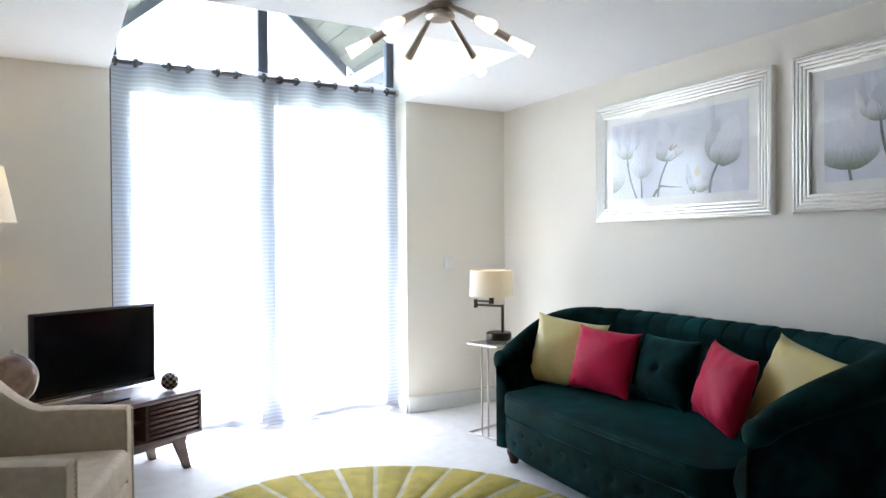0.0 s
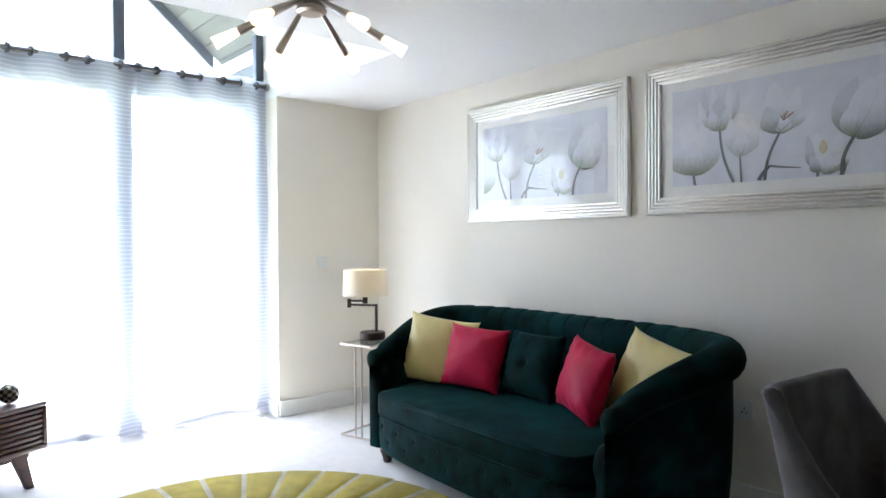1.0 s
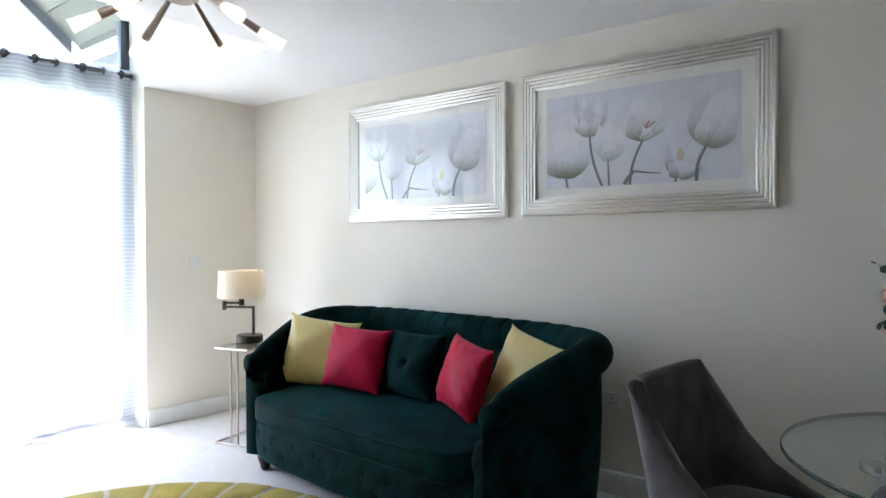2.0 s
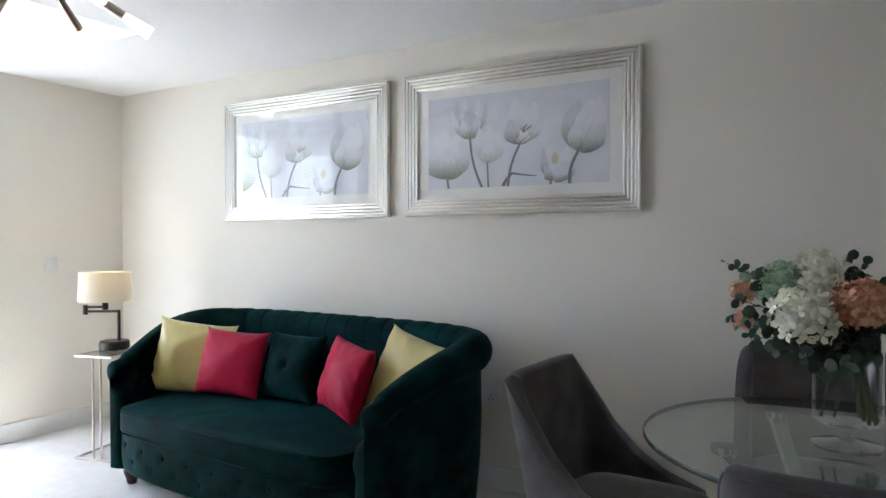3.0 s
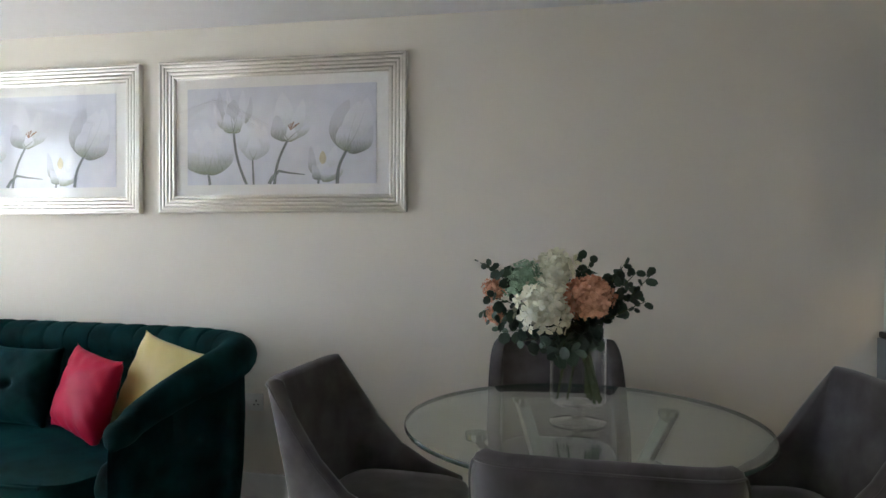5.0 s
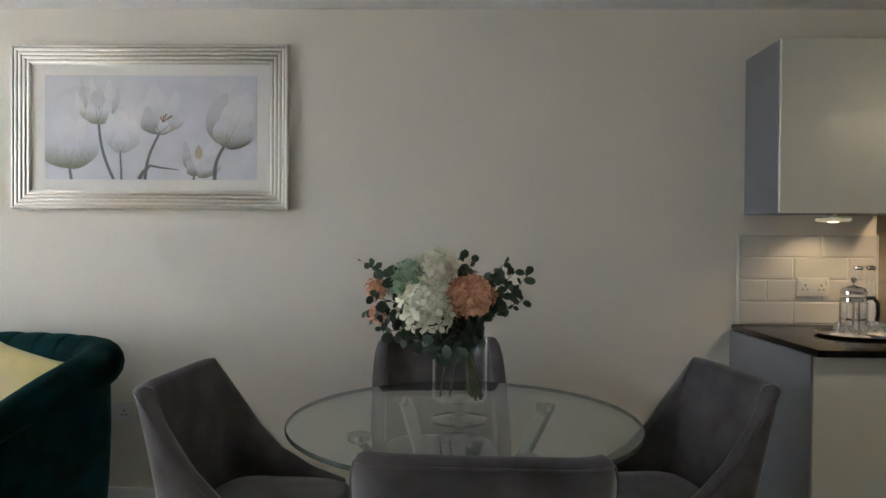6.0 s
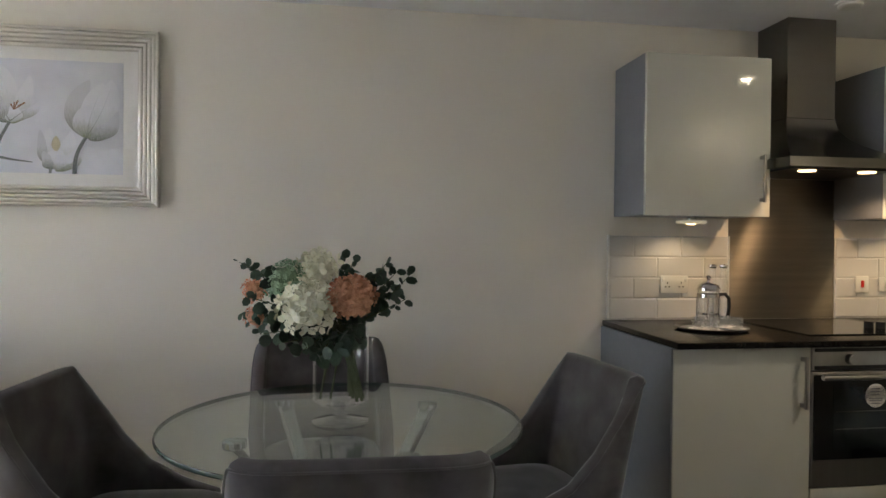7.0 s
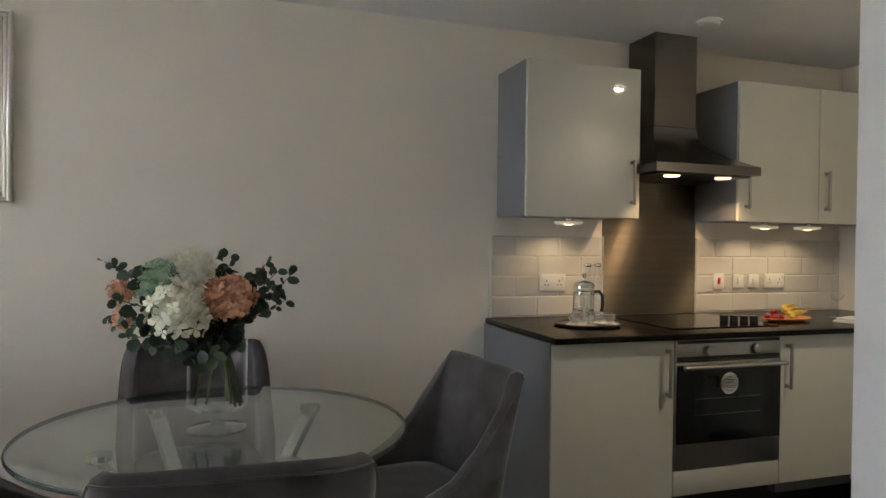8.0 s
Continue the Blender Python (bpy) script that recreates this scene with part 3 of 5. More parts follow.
def picture(x0, x1, z0, z1, grow=1.0, slide=0.0):
    """A tulip print under glass in a stepped silver frame; its front faces -y."""
    ob = thing("framed_print", "white tulip print in a ridged silver frame", "picture", Matrix.Translation(((x0 + x1) / 2, NY, (z0 + z1) / 2)), "tulip pictures")
    W, H, F = (x1 - x0) / 2, (z1 - z0) / 2, 0.088
    # frame profile: distance in from the rim, height off the wall
    prof = [(0, 0.001), (0, 0.030), (0.003, 0.034), (0.008, 0.0355), (0.012, 0.033)]
    d = 0.012
    for k in range(4):
        for j in range(7):
            a = math.pi * j / 6
            prof.append((d + 0.0004 + 0.0089 * (1 - math.cos(a)), 0.0235 - 0.0022 * k + 0.0085 * math.sin(a) ** 0.7))
        d += 0.0185
    prof += [(F, 0.018), (F, 0.008), (F, 0.001)]
    corners = [(-W, -H), (W, -H), (W, H), (-W, H)]
    inward = [(1, 1), (-1, 1), (-1, -1), (1, -1)]
    for i in range(4):
        j = (i + 1) % 4
        rows = [[(corners[k][0] + inward[k][0] * e, -h, corners[k][1] + inward[k][1] * e) for e, h in prof] for k in (i, j)]
        part("frame_rail", loft(rows), SILVER_LEAF, ob, "ridged silver moulding", smooth=50)
    part("mount", box(-W + F, W - F, -0.010, -0.004, -H + F, H - F), MAT_BOARD, ob, "off-white mount")
    pw, ph = W - F - 0.062, H - F - 0.052
    pr = part("print", box(-pw, pw, -0.0125, -0.0105, -ph, ph), PRINT, ob, "pale blue-grey tulip print")
    y = [-0.0128]

    def flat(name, outline, material):
        y[0] -= 0.00005
        pts = [(min(pw, max(-pw, x)), min(ph, max(-ph, z))) for x, z in outline]
        bm = bmesh.new()
        fa = bm.faces.new([bm.verts.new((x, y[0], z)) for x, z in pts])
        bmesh.ops.triangulate(bm, faces=[fa])
        bmesh.ops.dissolve_degenerate(bm, dist=1e-5, edges=bm.edges[:])
        part(name, bm, material, pr, smooth=0)

    def X(u):
        return -pw + 2 * pw * (u * grow - slide)

    def Z(v):
        return -ph + 2 * ph * v

    def stem(u0, u1, v1, bend, w=0.0075):
        flat("stem", ribbon(curve((X(u0), -ph), (X(u1), Z(v1)), bend), w, w * 0.8), STEM_PRINT)

    def petal(fu, fv, tu, tv, w, bend, paint):
        """A petal from its foot to its tip, its middle bowed sideways."""
        fx, fz, tx, tz = X(fu), Z(fv), X(tu), Z(tv)
        far = math.hypot(tx - fx, tz - fz)
        nx, nz = (tz - fz) / far, -(tx - fx) / far
        a, b = [], []
        for i in range(19):
            t = i / 18
            half = w * math.sin(math.pi * (0.05 + 0.95 * t ** 0.8)) ** 0.6
            off = bend * math.sin(math.pi * t) + 0.004 * math.sin(9 * t + 40 * tu)
            cx, cz = mixv(fx, tx, t) + nx * off, mixv(fz, tz, t) + nz * off
            a.append((cx - nx * half, cz - nz * half)), b.append((cx + nx * half, cz + nz * half))
        flat("petal", a + b[-2::-1], paint)

    def head(fu, fv, petals):
        for tu, tv, w, bend, paint in petals:
            petal(fu, fv, tu, tv, w, bend, paint)

    def veins(fu, fv, tips, paint):
        for tu, tv, bend in tips:
            flat("vein", ribbon(curve((X(fu), Z(fv)), (X(tu), Z(tv)), bend), 0.0022, 0.0006), paint)

    S, M, D = TULIP_SOFT, TULIP, TULIP_DARK
    stem(0.125, 0.114, 0.14, 0.0)
    head(0.113, 0.115, ((0.055, 0.60, 0.052, -0.030, S), (0.165, 0.61, 0.052, 0.030, S), (0.105, 0.63, 0.060, 0.0, S),
                        (0.030, 0.53, 0.046, -0.052, M), (0.205, 0.53, 0.046, 0.052, M), (0.118, 0.46, 0.050, 0.0, M)))
    veins(0.113, 0.13, ((0.085, 0.52, -0.010), (0.145, 0.52, 0.010)), M)
    stem(0.325, 0.255, 0.55, -0.016)
    head(0.252, 0.535, ((0.140, 0.86, 0.016, -0.020, S), (0.175, 0.975, 0.022, -0.028, D), (0.225, 0.99, 0.020, -0.006, S), (0.300, 0.985, 0.024, 0.020, S),
                        (0.350, 0.90, 0.020, 0.026, D), (0.255, 0.88, 0.046, 0.0, D), (0.160, 0.80, 0.018, -0.022, M), (0.300, 0.78, 0.030, 0.016, M), (0.215, 0.74, 0.032, -0.010, M)))
    veins(0.252, 0.55, ((0.225, 0.90, 0.0), (0.285, 0.92, 0.008)), D)
    stem(0.363, 0.357, 0.26, 0.0, 0.0055)
    head(0.360, 0.255, ((0.310, 0.64, 0.036, -0.022, S), (0.420, 0.60, 0.036, 0.026, S), (0.365, 0.67, 0.046, 0.0, S), (0.365, 0.50, 0.040, 0.0, S)))
    veins(0.360, 0.26, ((0.335, 0.46, -0.010), (0.39, 0.46, 0.010)), M)
    stem(0.474, 0.545, 0.45, -0.016)
    head(0.545, 0.445, ((0.520, 0.93, 0.056, -0.012, S), (0.620, 0.86, 0.034, 0.020, S), (0.685, 0.66, 0.022, 0.010, M), (0.480, 0.70, 0.042, -0.020, D), (0.565, 0.60, 0.030, 0.010, S)))
    veins(0.545, 0.45, ((0.50, 0.70, -0.010), (0.67, 0.66, 0.0)), D)
    for k in range(5):
        flat("anther", ribbon([(X(0.560), Z(0.55)), (X(0.548 + 0.014 * k), Z(0.60 + 0.016 * (k % 3)))], 0.0016, 0.0034), ANTHER)
    stem(0.704, 0.712, 0.1, 0.0, 0.006)
    head(0.722, 0.045, ((0.705, 0.40, 0.034, -0.012, S), (0.790, 0.38, 0.036, 0.016, S), (0.667, 0.385, 0.022, -0.022, D), (0.835, 0.25, 0.034, 0.020, M),
                        (0.740, 0.22, 0.044, 0.0, S)))
    flat("heart", blade(X(0.728), Z(0.20), Z(0.33), 0.020), YOLK)
    head(0.722, 0.04, ((0.680, 0.20, 0.022, -0.012, D), (0.800, 0.13, 0.026, -0.016, M)))
    stem(0.803, 0.853, 0.34, -0.016, 0.0085)
    head(0.853, 0.325, ((0.865, 0.84, 0.050, -0.052, D), (0.955, 0.85, 0.056, 0.026, S), (0.915, 0.82, 0.056, 0.0, S), (0.985, 0.56, 0.034, 0.030, D), (0.870, 0.62, 0.040, -0.030, M)))
    veins(0.853, 0.33, ((0.90, 0.70, -0.008), (0.945, 0.74, 0.008)), D)
    flat("leaf", ribbon([(X(0.447), -ph), (X(0.465), Z(0.07)), (X(0.50), Z(0.135)), (X(0.55), Z(0.115)), (X(0.635), Z(0.095))], 0.011, 0.002), STEM_PRINT)
    part("glass", box(-W + F - 0.003, W - F + 0.003, -0.0185, -0.0165, -H + F - 0.003, H - F + 0.003), GLASS, ob, "clear reflective glass").visible_shadow = False


picture(-3.517, -2.216, 1.422, 2.188, 1.15, 0.165)
picture(-2.108, -0.812, 1.426, 2.192)


# ---- switches and sockets ----


def wall_plate(name, label, m, w, h, kind):
    """A white plate whose front faces -y, with its rockers and holes."""
    ob = thing(name, label, "socket" if kind != "switch" else "switch", m)
    part("plate", box(-w / 2, w / 2, -0.009, 0, -h / 2, h / 2, 0.003), PLASTIC, ob)
    if kind == "switch":
        part("rocker", box(-0.011, 0.011, -0.014, -0.008, -0.016, 0.016, 0.002), PLASTIC, ob)
    elif kind == "red":
        part("rocker", box(-0.008, 0.008, -0.014, -0.008, -0.016, 0.020, 0.002), RED, ob, "red cooker switch rocker")
    else:
        for cx in ((-w / 4, w / 4) if w > 0.12 else (0,)):
            for dx, dz, hw, hh in ((0, 0.008, 0.0025, 0.005), (-0.010, -0.012, 0.004, 0.0025), (0.010, -0.012, 0.004, 0.0025)):
                part("slot", box(cx + dx - hw, cx + dx + hw, -0.0095, -0.0085, dz - hh, dz + hh), BLACK, ob, smooth=0)
            part("rocker", box(cx + (0.022 if cx > 0 else -0.022) - 0.006, cx + (0.022 if cx > 0 else -0.022) + 0.006, -0.012, -0.008, 0.012, 0.03, 0.001), PLASTIC, ob)
    return ob


wall_plate("light_switch", "white single light switch on the cream wall", pose(WX, 2.665, 1.137, 0, 0, 90), 0.086, 0.086, "switch")
wall_plate("wall_socket", "white double socket low on the wall beside the sofa", pose(-1.622, NY, 0.475, 0, 0, 0), 0.146, 0.086, "double")

# ---- sofa ----
SOFA = pose(-2.460, 2.145, 0, 0, 0, -3.8)   # middle of its front edge; it runs nearly along x and backs onto +y
SA, SB = 0.866, 0.868                            # half width and depth of the sweep that the rolled back follows


def sofa_line(s):
    """The middle of the rolled arm and back for s from -1 (one arm's front) to 1: place, outward way."""
    a = math.pi * (0.5 - 0.5 * s)
    n = 4.4

    def at(t):
        c, q = math.cos(t), math.sin(t)
        deep = abs(q) ** (2 / n)
        return Vector((SA * math.copysign(abs(c) ** (2 / n), c) * (1 + 0.185 * smooth01(deep / 0.85)), 0.050 + (SB - 0.062) * deep, 0))
    p = at(a)
    e = 1e-3
    d = at(min(math.pi, a + e)) - at(max(0, a - e))
    d.normalize()
    out = Vector((d.y, -d.x, 0))
    return p, out


def sofa_rise(u):
    """How far the roll has climbed from an arm's front to the back, 0 to 1."""
    return math.sin(math.pi / 2 * min(1, min(u, 1 - u) / 0.22)) ** 0.95


def even_steps(n):
    """Values of s spaced evenly along the sweep."""
    fine = [-1 + 2 * i / 800 for i in range(801)]
    pts = [sofa_line(s)[0] for s in fine]
    run = [0.0]
    for a, b in zip(pts, pts[1:]):
        run.append(run[-1] + (b - a).length)
    res, k = [], 0
    for i in range(n + 1):
        want = run[-1] * i / n
        while k < 799 and run[k + 1] < want:
            k += 1
        f = (want - run[k]) / max(1e-9, run[k + 1] - run[k])
        res.append((mixv(fine[k], fine[k + 1], min(1, f)), want))
    return res, run[-1]


def build_sofa():
    sofa = thing("tufted_sofa", "dark green velvet sofa with buttoned curved back and rolled arms", "sofa", SOFA)
    steps, length = even_steps(440)
    PIT, ROWH = 0.130, 0.105
    shell = []
    for s, run in steps:
        p, out = sofa_line(s)
        u = run / length
        rise = sofa_rise(u)
        top = 0.660 + 0.218 * rise           # height of the roll's crown
        r = 0.052 + 0.034 * rise
        slim = 0.48 + 0.52 * rise   # the arm thins towards its front
        keep = 1 - smooth01(min(u, 1 - u) / 0.28)
        ring = []
        # outside, from the base up, then round the roll, then down the buttoned inside
        flare = 0.018 * rise
        for t in (0, 0.35, 0.7, 1.0):
            z = mixv(0.105, top - 2 * r, t)
            ring.append(p + out * (0.035 * slim - keep * (0.034 - 0.024 * t) + flare * t + 0.012 * rise * math.sin(math.pi * t)) + Vector((0, 0, z)))
        ph = ((run - length / 2) / PIT - 0.5) % 1
        crease = math.exp(-((min(ph, 1 - ph)) / 0.09) ** 2)
        # each pleat laps over the next: a slow swell that ends in a step
        pleat = (0.008 * (1 - ph) ** 2.5 + 0.004 * math.exp(-(ph / 0.05) ** 2)) * smooth01((min(u, 1 - u) - 0.20) / 0.08)
        for k in range(13):
            a = -0.75 + k * (math.pi + 1.35) / 12
            rr = r - pleat * (0.4 + 0.6 * math.sin(max(0, min(math.pi, a))))
            ring.append(p + out * (0.018 * slim + rr * math.cos(a)) + Vector((0, 0, top - r + rr * math.sin(a))))
        for k in range(1, 23):
            t = k / 22
            z = mixv(top - 1.55 * r, 0.34, t)
            lean = max((0.055 + 0.10 * t) * slim, 0.03 + 0.052 * t)
            # diamond buttoning
            v = (top - z) / ROWH
            dip = 0.022 * crease * (1 - smooth01((v - 0.9) / 0.3))
            for row in range(1, 5):
                off = 0.5 if row % 2 else 0.0
                q = (run - length / 2) / PIT - off
                du = (q - round(q)) * PIT
                dv = (v - row - 0.2) * ROWH
                dip += 0.030 * math.exp(-(du * du + dv * dv) / 0.00035)
            qa = (run - length / 2) / PIT
            fold = abs(math.sin(math.pi / 2 * (2 * qa + v - 0.2))) * abs(math.sin(math.pi / 2 * (2 * qa - v + 0.2)))
            puff = 0.034 * (fold ** 0.4) * smooth01((1 - t) * 3) * smooth01(t * 6)
            ring.append(p - out * (lean - dip * smooth01((1 - t) * 4) + puff - 0.012) + Vector((0, 0, z)))
        ring.append(p - out * max(0.085, 0.150 * slim) + Vector((0, 0, 0.105)))
        shell.append(ring)
    # the arm fronts are padded round
    for end in (0, -1):
        p, out = sofa_line(steps[end][0])
        base = shell[end]
        top = 0.660 - 0.052
        for k in range(1, 7):
            a = math.pi / 2 * k / 6.4
            cap = []
            for v in base:
                w = (v - p).dot(out)
                z = v.z if v.z < top else top + (v.z - top) * math.cos(a)
                cap.append(p + out * w * math.cos(a) ** 0.9 + Vector((0, -0.040 * math.sin(a), z)))
            if end == 0:
                shell.insert(0, cap)
            else:
                shell.append(cap)
    bm = loft(shell)
    part("upholstered_back", bm, VELVET, sofa, smooth=60)
    # buttons of the inside
    for row in (1, 2, 3):
        off = 0.5 if row % 2 else 0.0
        k = -16
        while k <= 16:
            run = length / 2 + (k + off) * PIT
            k += 1
            if not 0.12 < run < length - 0.12:
                continue
            i = min(len(steps) - 1, int(run / length * 440))
            s = steps[i][0]
            p, out = sofa_line(s)
            u = run / length
            rise = sofa_rise(u)
            top = 0.660 + 0.218 * rise
            z = top - (row + 0.2) * ROWH
            if z < 0.47:
                continue
            q = p - out * (0.055 + 0.10 * (top - z) / max(0.1, top - 0.34) - 0.024) + Vector((0, 0, z))
            b = part("button", turned([(0, -0.004), (0.010, -0.003), (0.012, 0.0), (0.009, 0.005), (0, 0.007)], 10), VELVET, sofa)
            b.matrix_local = Matrix.Translation(q) @ (-out).to_track_quat("Z", "Y").to_matrix().to_4x4()
    # the base with its buttoned front rail
    rows = []
    nx = 90
    w0 = 0.790
    for j in range(17):
        z = mixv(0.10, 0.315, j / 16)
        row = []
        for i in range(nx + 1):
            x = mixv(-w0, w0, i / nx)
            bow = 0.055 * (1 - abs(x / w0) ** 5)
            d = 0.0
            q = (x / 0.185)
            for kz, off in ((0.245, 0.0), (0.175, 0.5)):
                du = (q - off - round(q - off)) * 0.185
                d += 0.012 * math.exp(-(du * du + (z - kz) ** 2) / 0.0004)
            puff = 0.018 * math.sin(math.pi * j / 16) ** 0.5
            row.append((x, 0.045 - bow - puff + d, z))
        rows.append(row)
    bm = grid(rows)
    geo = bmesh.ops.extrude_face_region(bm, geom=bm.faces[:])
    for v in geo["geom"]:
        if isinstance(v, bmesh.types.BMVert):
            v.co.y = 0.62
    part("front_rail", bm, VELVET, sofa, "buttoned velvet front rail", smooth=60)
    for k in range(-8, 9):
        b = part("button", turned([(0, -0.004), (0.010, -0.003), (0.012, 0.0), (0.008, 0.005), (0, 0.006)], 10), VELVET, sofa)
        x = k * 0.0925
        b.matrix_local = pose(x, 0.034 - 0.055 * (1 - abs(x / w0) ** 5), 0.175 if k % 2 else 0.245, 90, 0, 0)
    # one long seat cushion, boxed and piped
    rows = []
    m = 64
    for zz, inset in ((0.318, 0.03), (0.325, 0.008), (0.34, 0), (0.425, 0), (0.445, 0.006), (0.457, 0.03), (0.470, 0.12), (0.474, 0.30)):
        ring = []
        for i in range(m):
            a = 2 * math.pi * i / m
            c, q = math.cos(a), math.sin(a)
            x = (0.748 - inset) * math.copysign(abs(c) ** 0.16, c)
            y = 0.385 + (0.43 - min(inset, 0.28)) * math.copysign(abs(q) ** (0.16 if q < 0 else 0.5), q)
            x *= 1 + 0.14 * smooth01(y / 0.45)
            if q < 0:
                y -= 0.025 * (1 - (x / 0.80) ** 2)
            ring.append((x, y, zz + (0.008 * math.sin(5 * x + 1) * (1 if inset > 0.02 else 0))))
        rows.append(ring)
    cushion = part("seat_cushion", loft(rows), VELVET, sofa, "long green velvet seat cushion", smooth=50)
    ring = []
    for i in range(41):
        x = mixv(-0.642, 0.642, i / 40)
        ring.append((x, -0.047 - 0.025 * (1 - (x / 0.80) ** 2) + 0.02 * (abs(x) / 0.775) ** 14, 0.436))
    part("piping", tube(ring, 0.006, 8), VELVET, cushion)
    part("piping", tube([(x, y, 0.333) for x, y, z in ring], 0.006, 8), VELVET, cushion)
    for x, y in ((-0.832, 0.11), (0.832, 0.11), (-0.86, 0.74), (0.86, 0.74)):
        f = part("foot", turned([(0, 0), (0.022, 0), (0.026, 0.008), (0.030, 0.03), (0.042, 0.06), (0.045, 0.075), (0.036, 0.085), (0.042, 0.10), (0.042, 0.13), (0, 0.13)], 20), FOOT_WOOD, sofa, "turned dark wooden foot")
        f.location = (x, y, 0)


build_sofa()


def cushion(name, label, material, size, m, group="sofa cushions", plump=0.078, button=False, seed=0, tall=0.93):
    """A stuffed square cushion standing in its local x, z plane, its foot at the origin."""
    rnd = random.Random(seed)
    ob = thing(name, label, "cushion", m, group)
    n = 32
    ph = [rnd.uniform(0, 6.28) for _ in range(4)]
    sheets = []
    for side in (-1, 1):
        rows = []
        for j in range(n + 1):
            row = []
            for i in range(n + 1):
                u, v = -1 + 2 * i / n, -1 + 2 * j / n
                ex, ez = 1 - 0.085 * (1 - v ** 4), 1 - 0.085 * (1 - u ** 4)
                x, z = u * ex * size / 2, (v * ez + 1) * size * tall / 2
                fat = plump * ((1 - abs(u) ** 2.6) * (1 - abs(v) ** 2.6)) ** 0.55
                fat *= 1 + 0.10 * math.sin(4 * u + ph[0]) * math.sin(3 * v + ph[1])
                if button:
                    fat -= 0.03 * math.exp(-(u * u + v * v) / 0.02)
                edge = max(abs(u), abs(v))
                fat += 0.006 * math.exp(-((abs(u) - abs(v)) / 0.10) ** 2) * smooth01((edge - 0.35) * 2) * (1 - smooth01((edge - 0.85) * 8)) * math.sin(11 * edge + ph[1])
                fat += 0.0012 * math.sin(9 * math.atan2(v, u) + ph[3]) * edge * edge * (1 - edge) * 4
                fat += 0.004 * math.sin(14 * (u + v) + ph[2]) * smooth01((edge - 0.5) * 2) * (1 - smooth01((edge - 0.9) * 10))
                row.append((x, side * (fat + 0.003), z))
            rows.append(row)
        sheets.append(rows)
    bm = grid(sheets[0])
    grid(sheets[1], bm)
    bmesh.ops.remove_doubles(bm, verts=bm.verts[:], dist=0.0066)
    part("cover", bm, material, ob, smooth=80)
    if button:
        b = part("button", turned([(0, -0.005), (0.012, -0.003), (0.013, 0.002), (0, 0.007)], 12), material, ob)
        b.matrix_local = pose(0, -0.047, size * tall / 2, 90, 0, 0)
    return ob


SEAT = 0.472
cushion("cushion", "mustard yellow satin cushion leaning on the sofa arm", YELLOW, 0.45, pose(-3.125, 2.515, SEAT - 0.030, -16, 7, 26), seed=1)
cushion("cushion", "raspberry pink satin cushion on the sofa", PINK, 0.415, pose(-2.815, 2.52, SEAT - 0.006, -18, 2, 8), seed=2, tall=0.88)
cushion("cushion", "dark green velvet cushion with a centre button", VELVET, 0.385, pose(-2.46, 2.60, SEAT - 0.006, -18, 0, -4), seed=3, button=True)
cushion("cushion", "raspberry pink satin cushion tilted on the sofa", PINK, 0.40, pose(-2.07, 2.51, SEAT - 0.004, -16, 5, -27), seed=4, tall=0.90)
cushion("cushion", "mustard yellow satin cushion leaning on the sofa arm", YELLOW, 0.45, pose(-1.785, 2.555, SEAT - 0.008, -20, 9, -20), seed=5)

# ---- rug ----
RUG = (-2.65, 1.14, 0)
RR = 1.06
rug = thing("round_rug", "round lime green rug with cream sunburst lines", "rug", Matrix.Translation(RUG))
rnd = random.Random(3)
RAYS = 30
part("backing", turned([(0, 0.0), (RR, 0.0), (RR, 0.009), (0, 0.009)], 96), RUG_CREAM, rug)
for k in range(RAYS):
    a0, a1 = 2 * math.pi * (k + 0.0) / RAYS, 2 * math.pi * (k + 1.0) / RAYS
    rows_lo, rows_hi = [], []
    for j in range(13):
        r = mixv(0.16, RR + rnd.uniform(-0.006, 0.006), j / 12)
        g = 0.013 / r
        wob = 0.008 * math.sin(5 * r + k)
        lo, hi = [], []
        for i in range(7):
            a = mixv(a0 + g + wob / 2, a1 - g + wob / 2, i / 6)
            edge = min(1, min(i, 6 - i, j, 12 - j))
            z = 0.022 + 0.002 * math.sin(9 * r + 3 * i + k) if edge else 0.012
            hi.append((r * math.cos(a), r * math.sin(a), z))
        rows_hi.append(hi)
    part("ray", grid(rows_hi), RUG_LIME, rug, smooth=60)

# ---- side table and swing-arm lamp ----
side = thing("side_table", "slim chrome C-shaped side table with a glass top", "side table", pose(-3.845, 2.61, 0, 0, 0, 14))
q = [(-0.13, -0.19), (0.13, -0.19), (0.13, 0.19), (-0.13, 0.19)]
part("base_frame", tube([(x, y, 0.009) for x, y in q + q[:1]], 0.007, 10), NICKEL, side)
part("top_frame", tube([(x, y, 0.612) for x, y in q + q[:1]], 0.007, 10), NICKEL, side)
part("glass_top", box(-0.122, 0.122, -0.182, 0.182, 0.611, 0.6175), TABLE_GLASS, side, "clear glass top").visible_shadow = False
for x in (0.0, 0.055):
    part("upright", tube([(x, -0.19, 0.011), (x, -0.19, 0.612)], 0.006, 10), NICKEL, side)

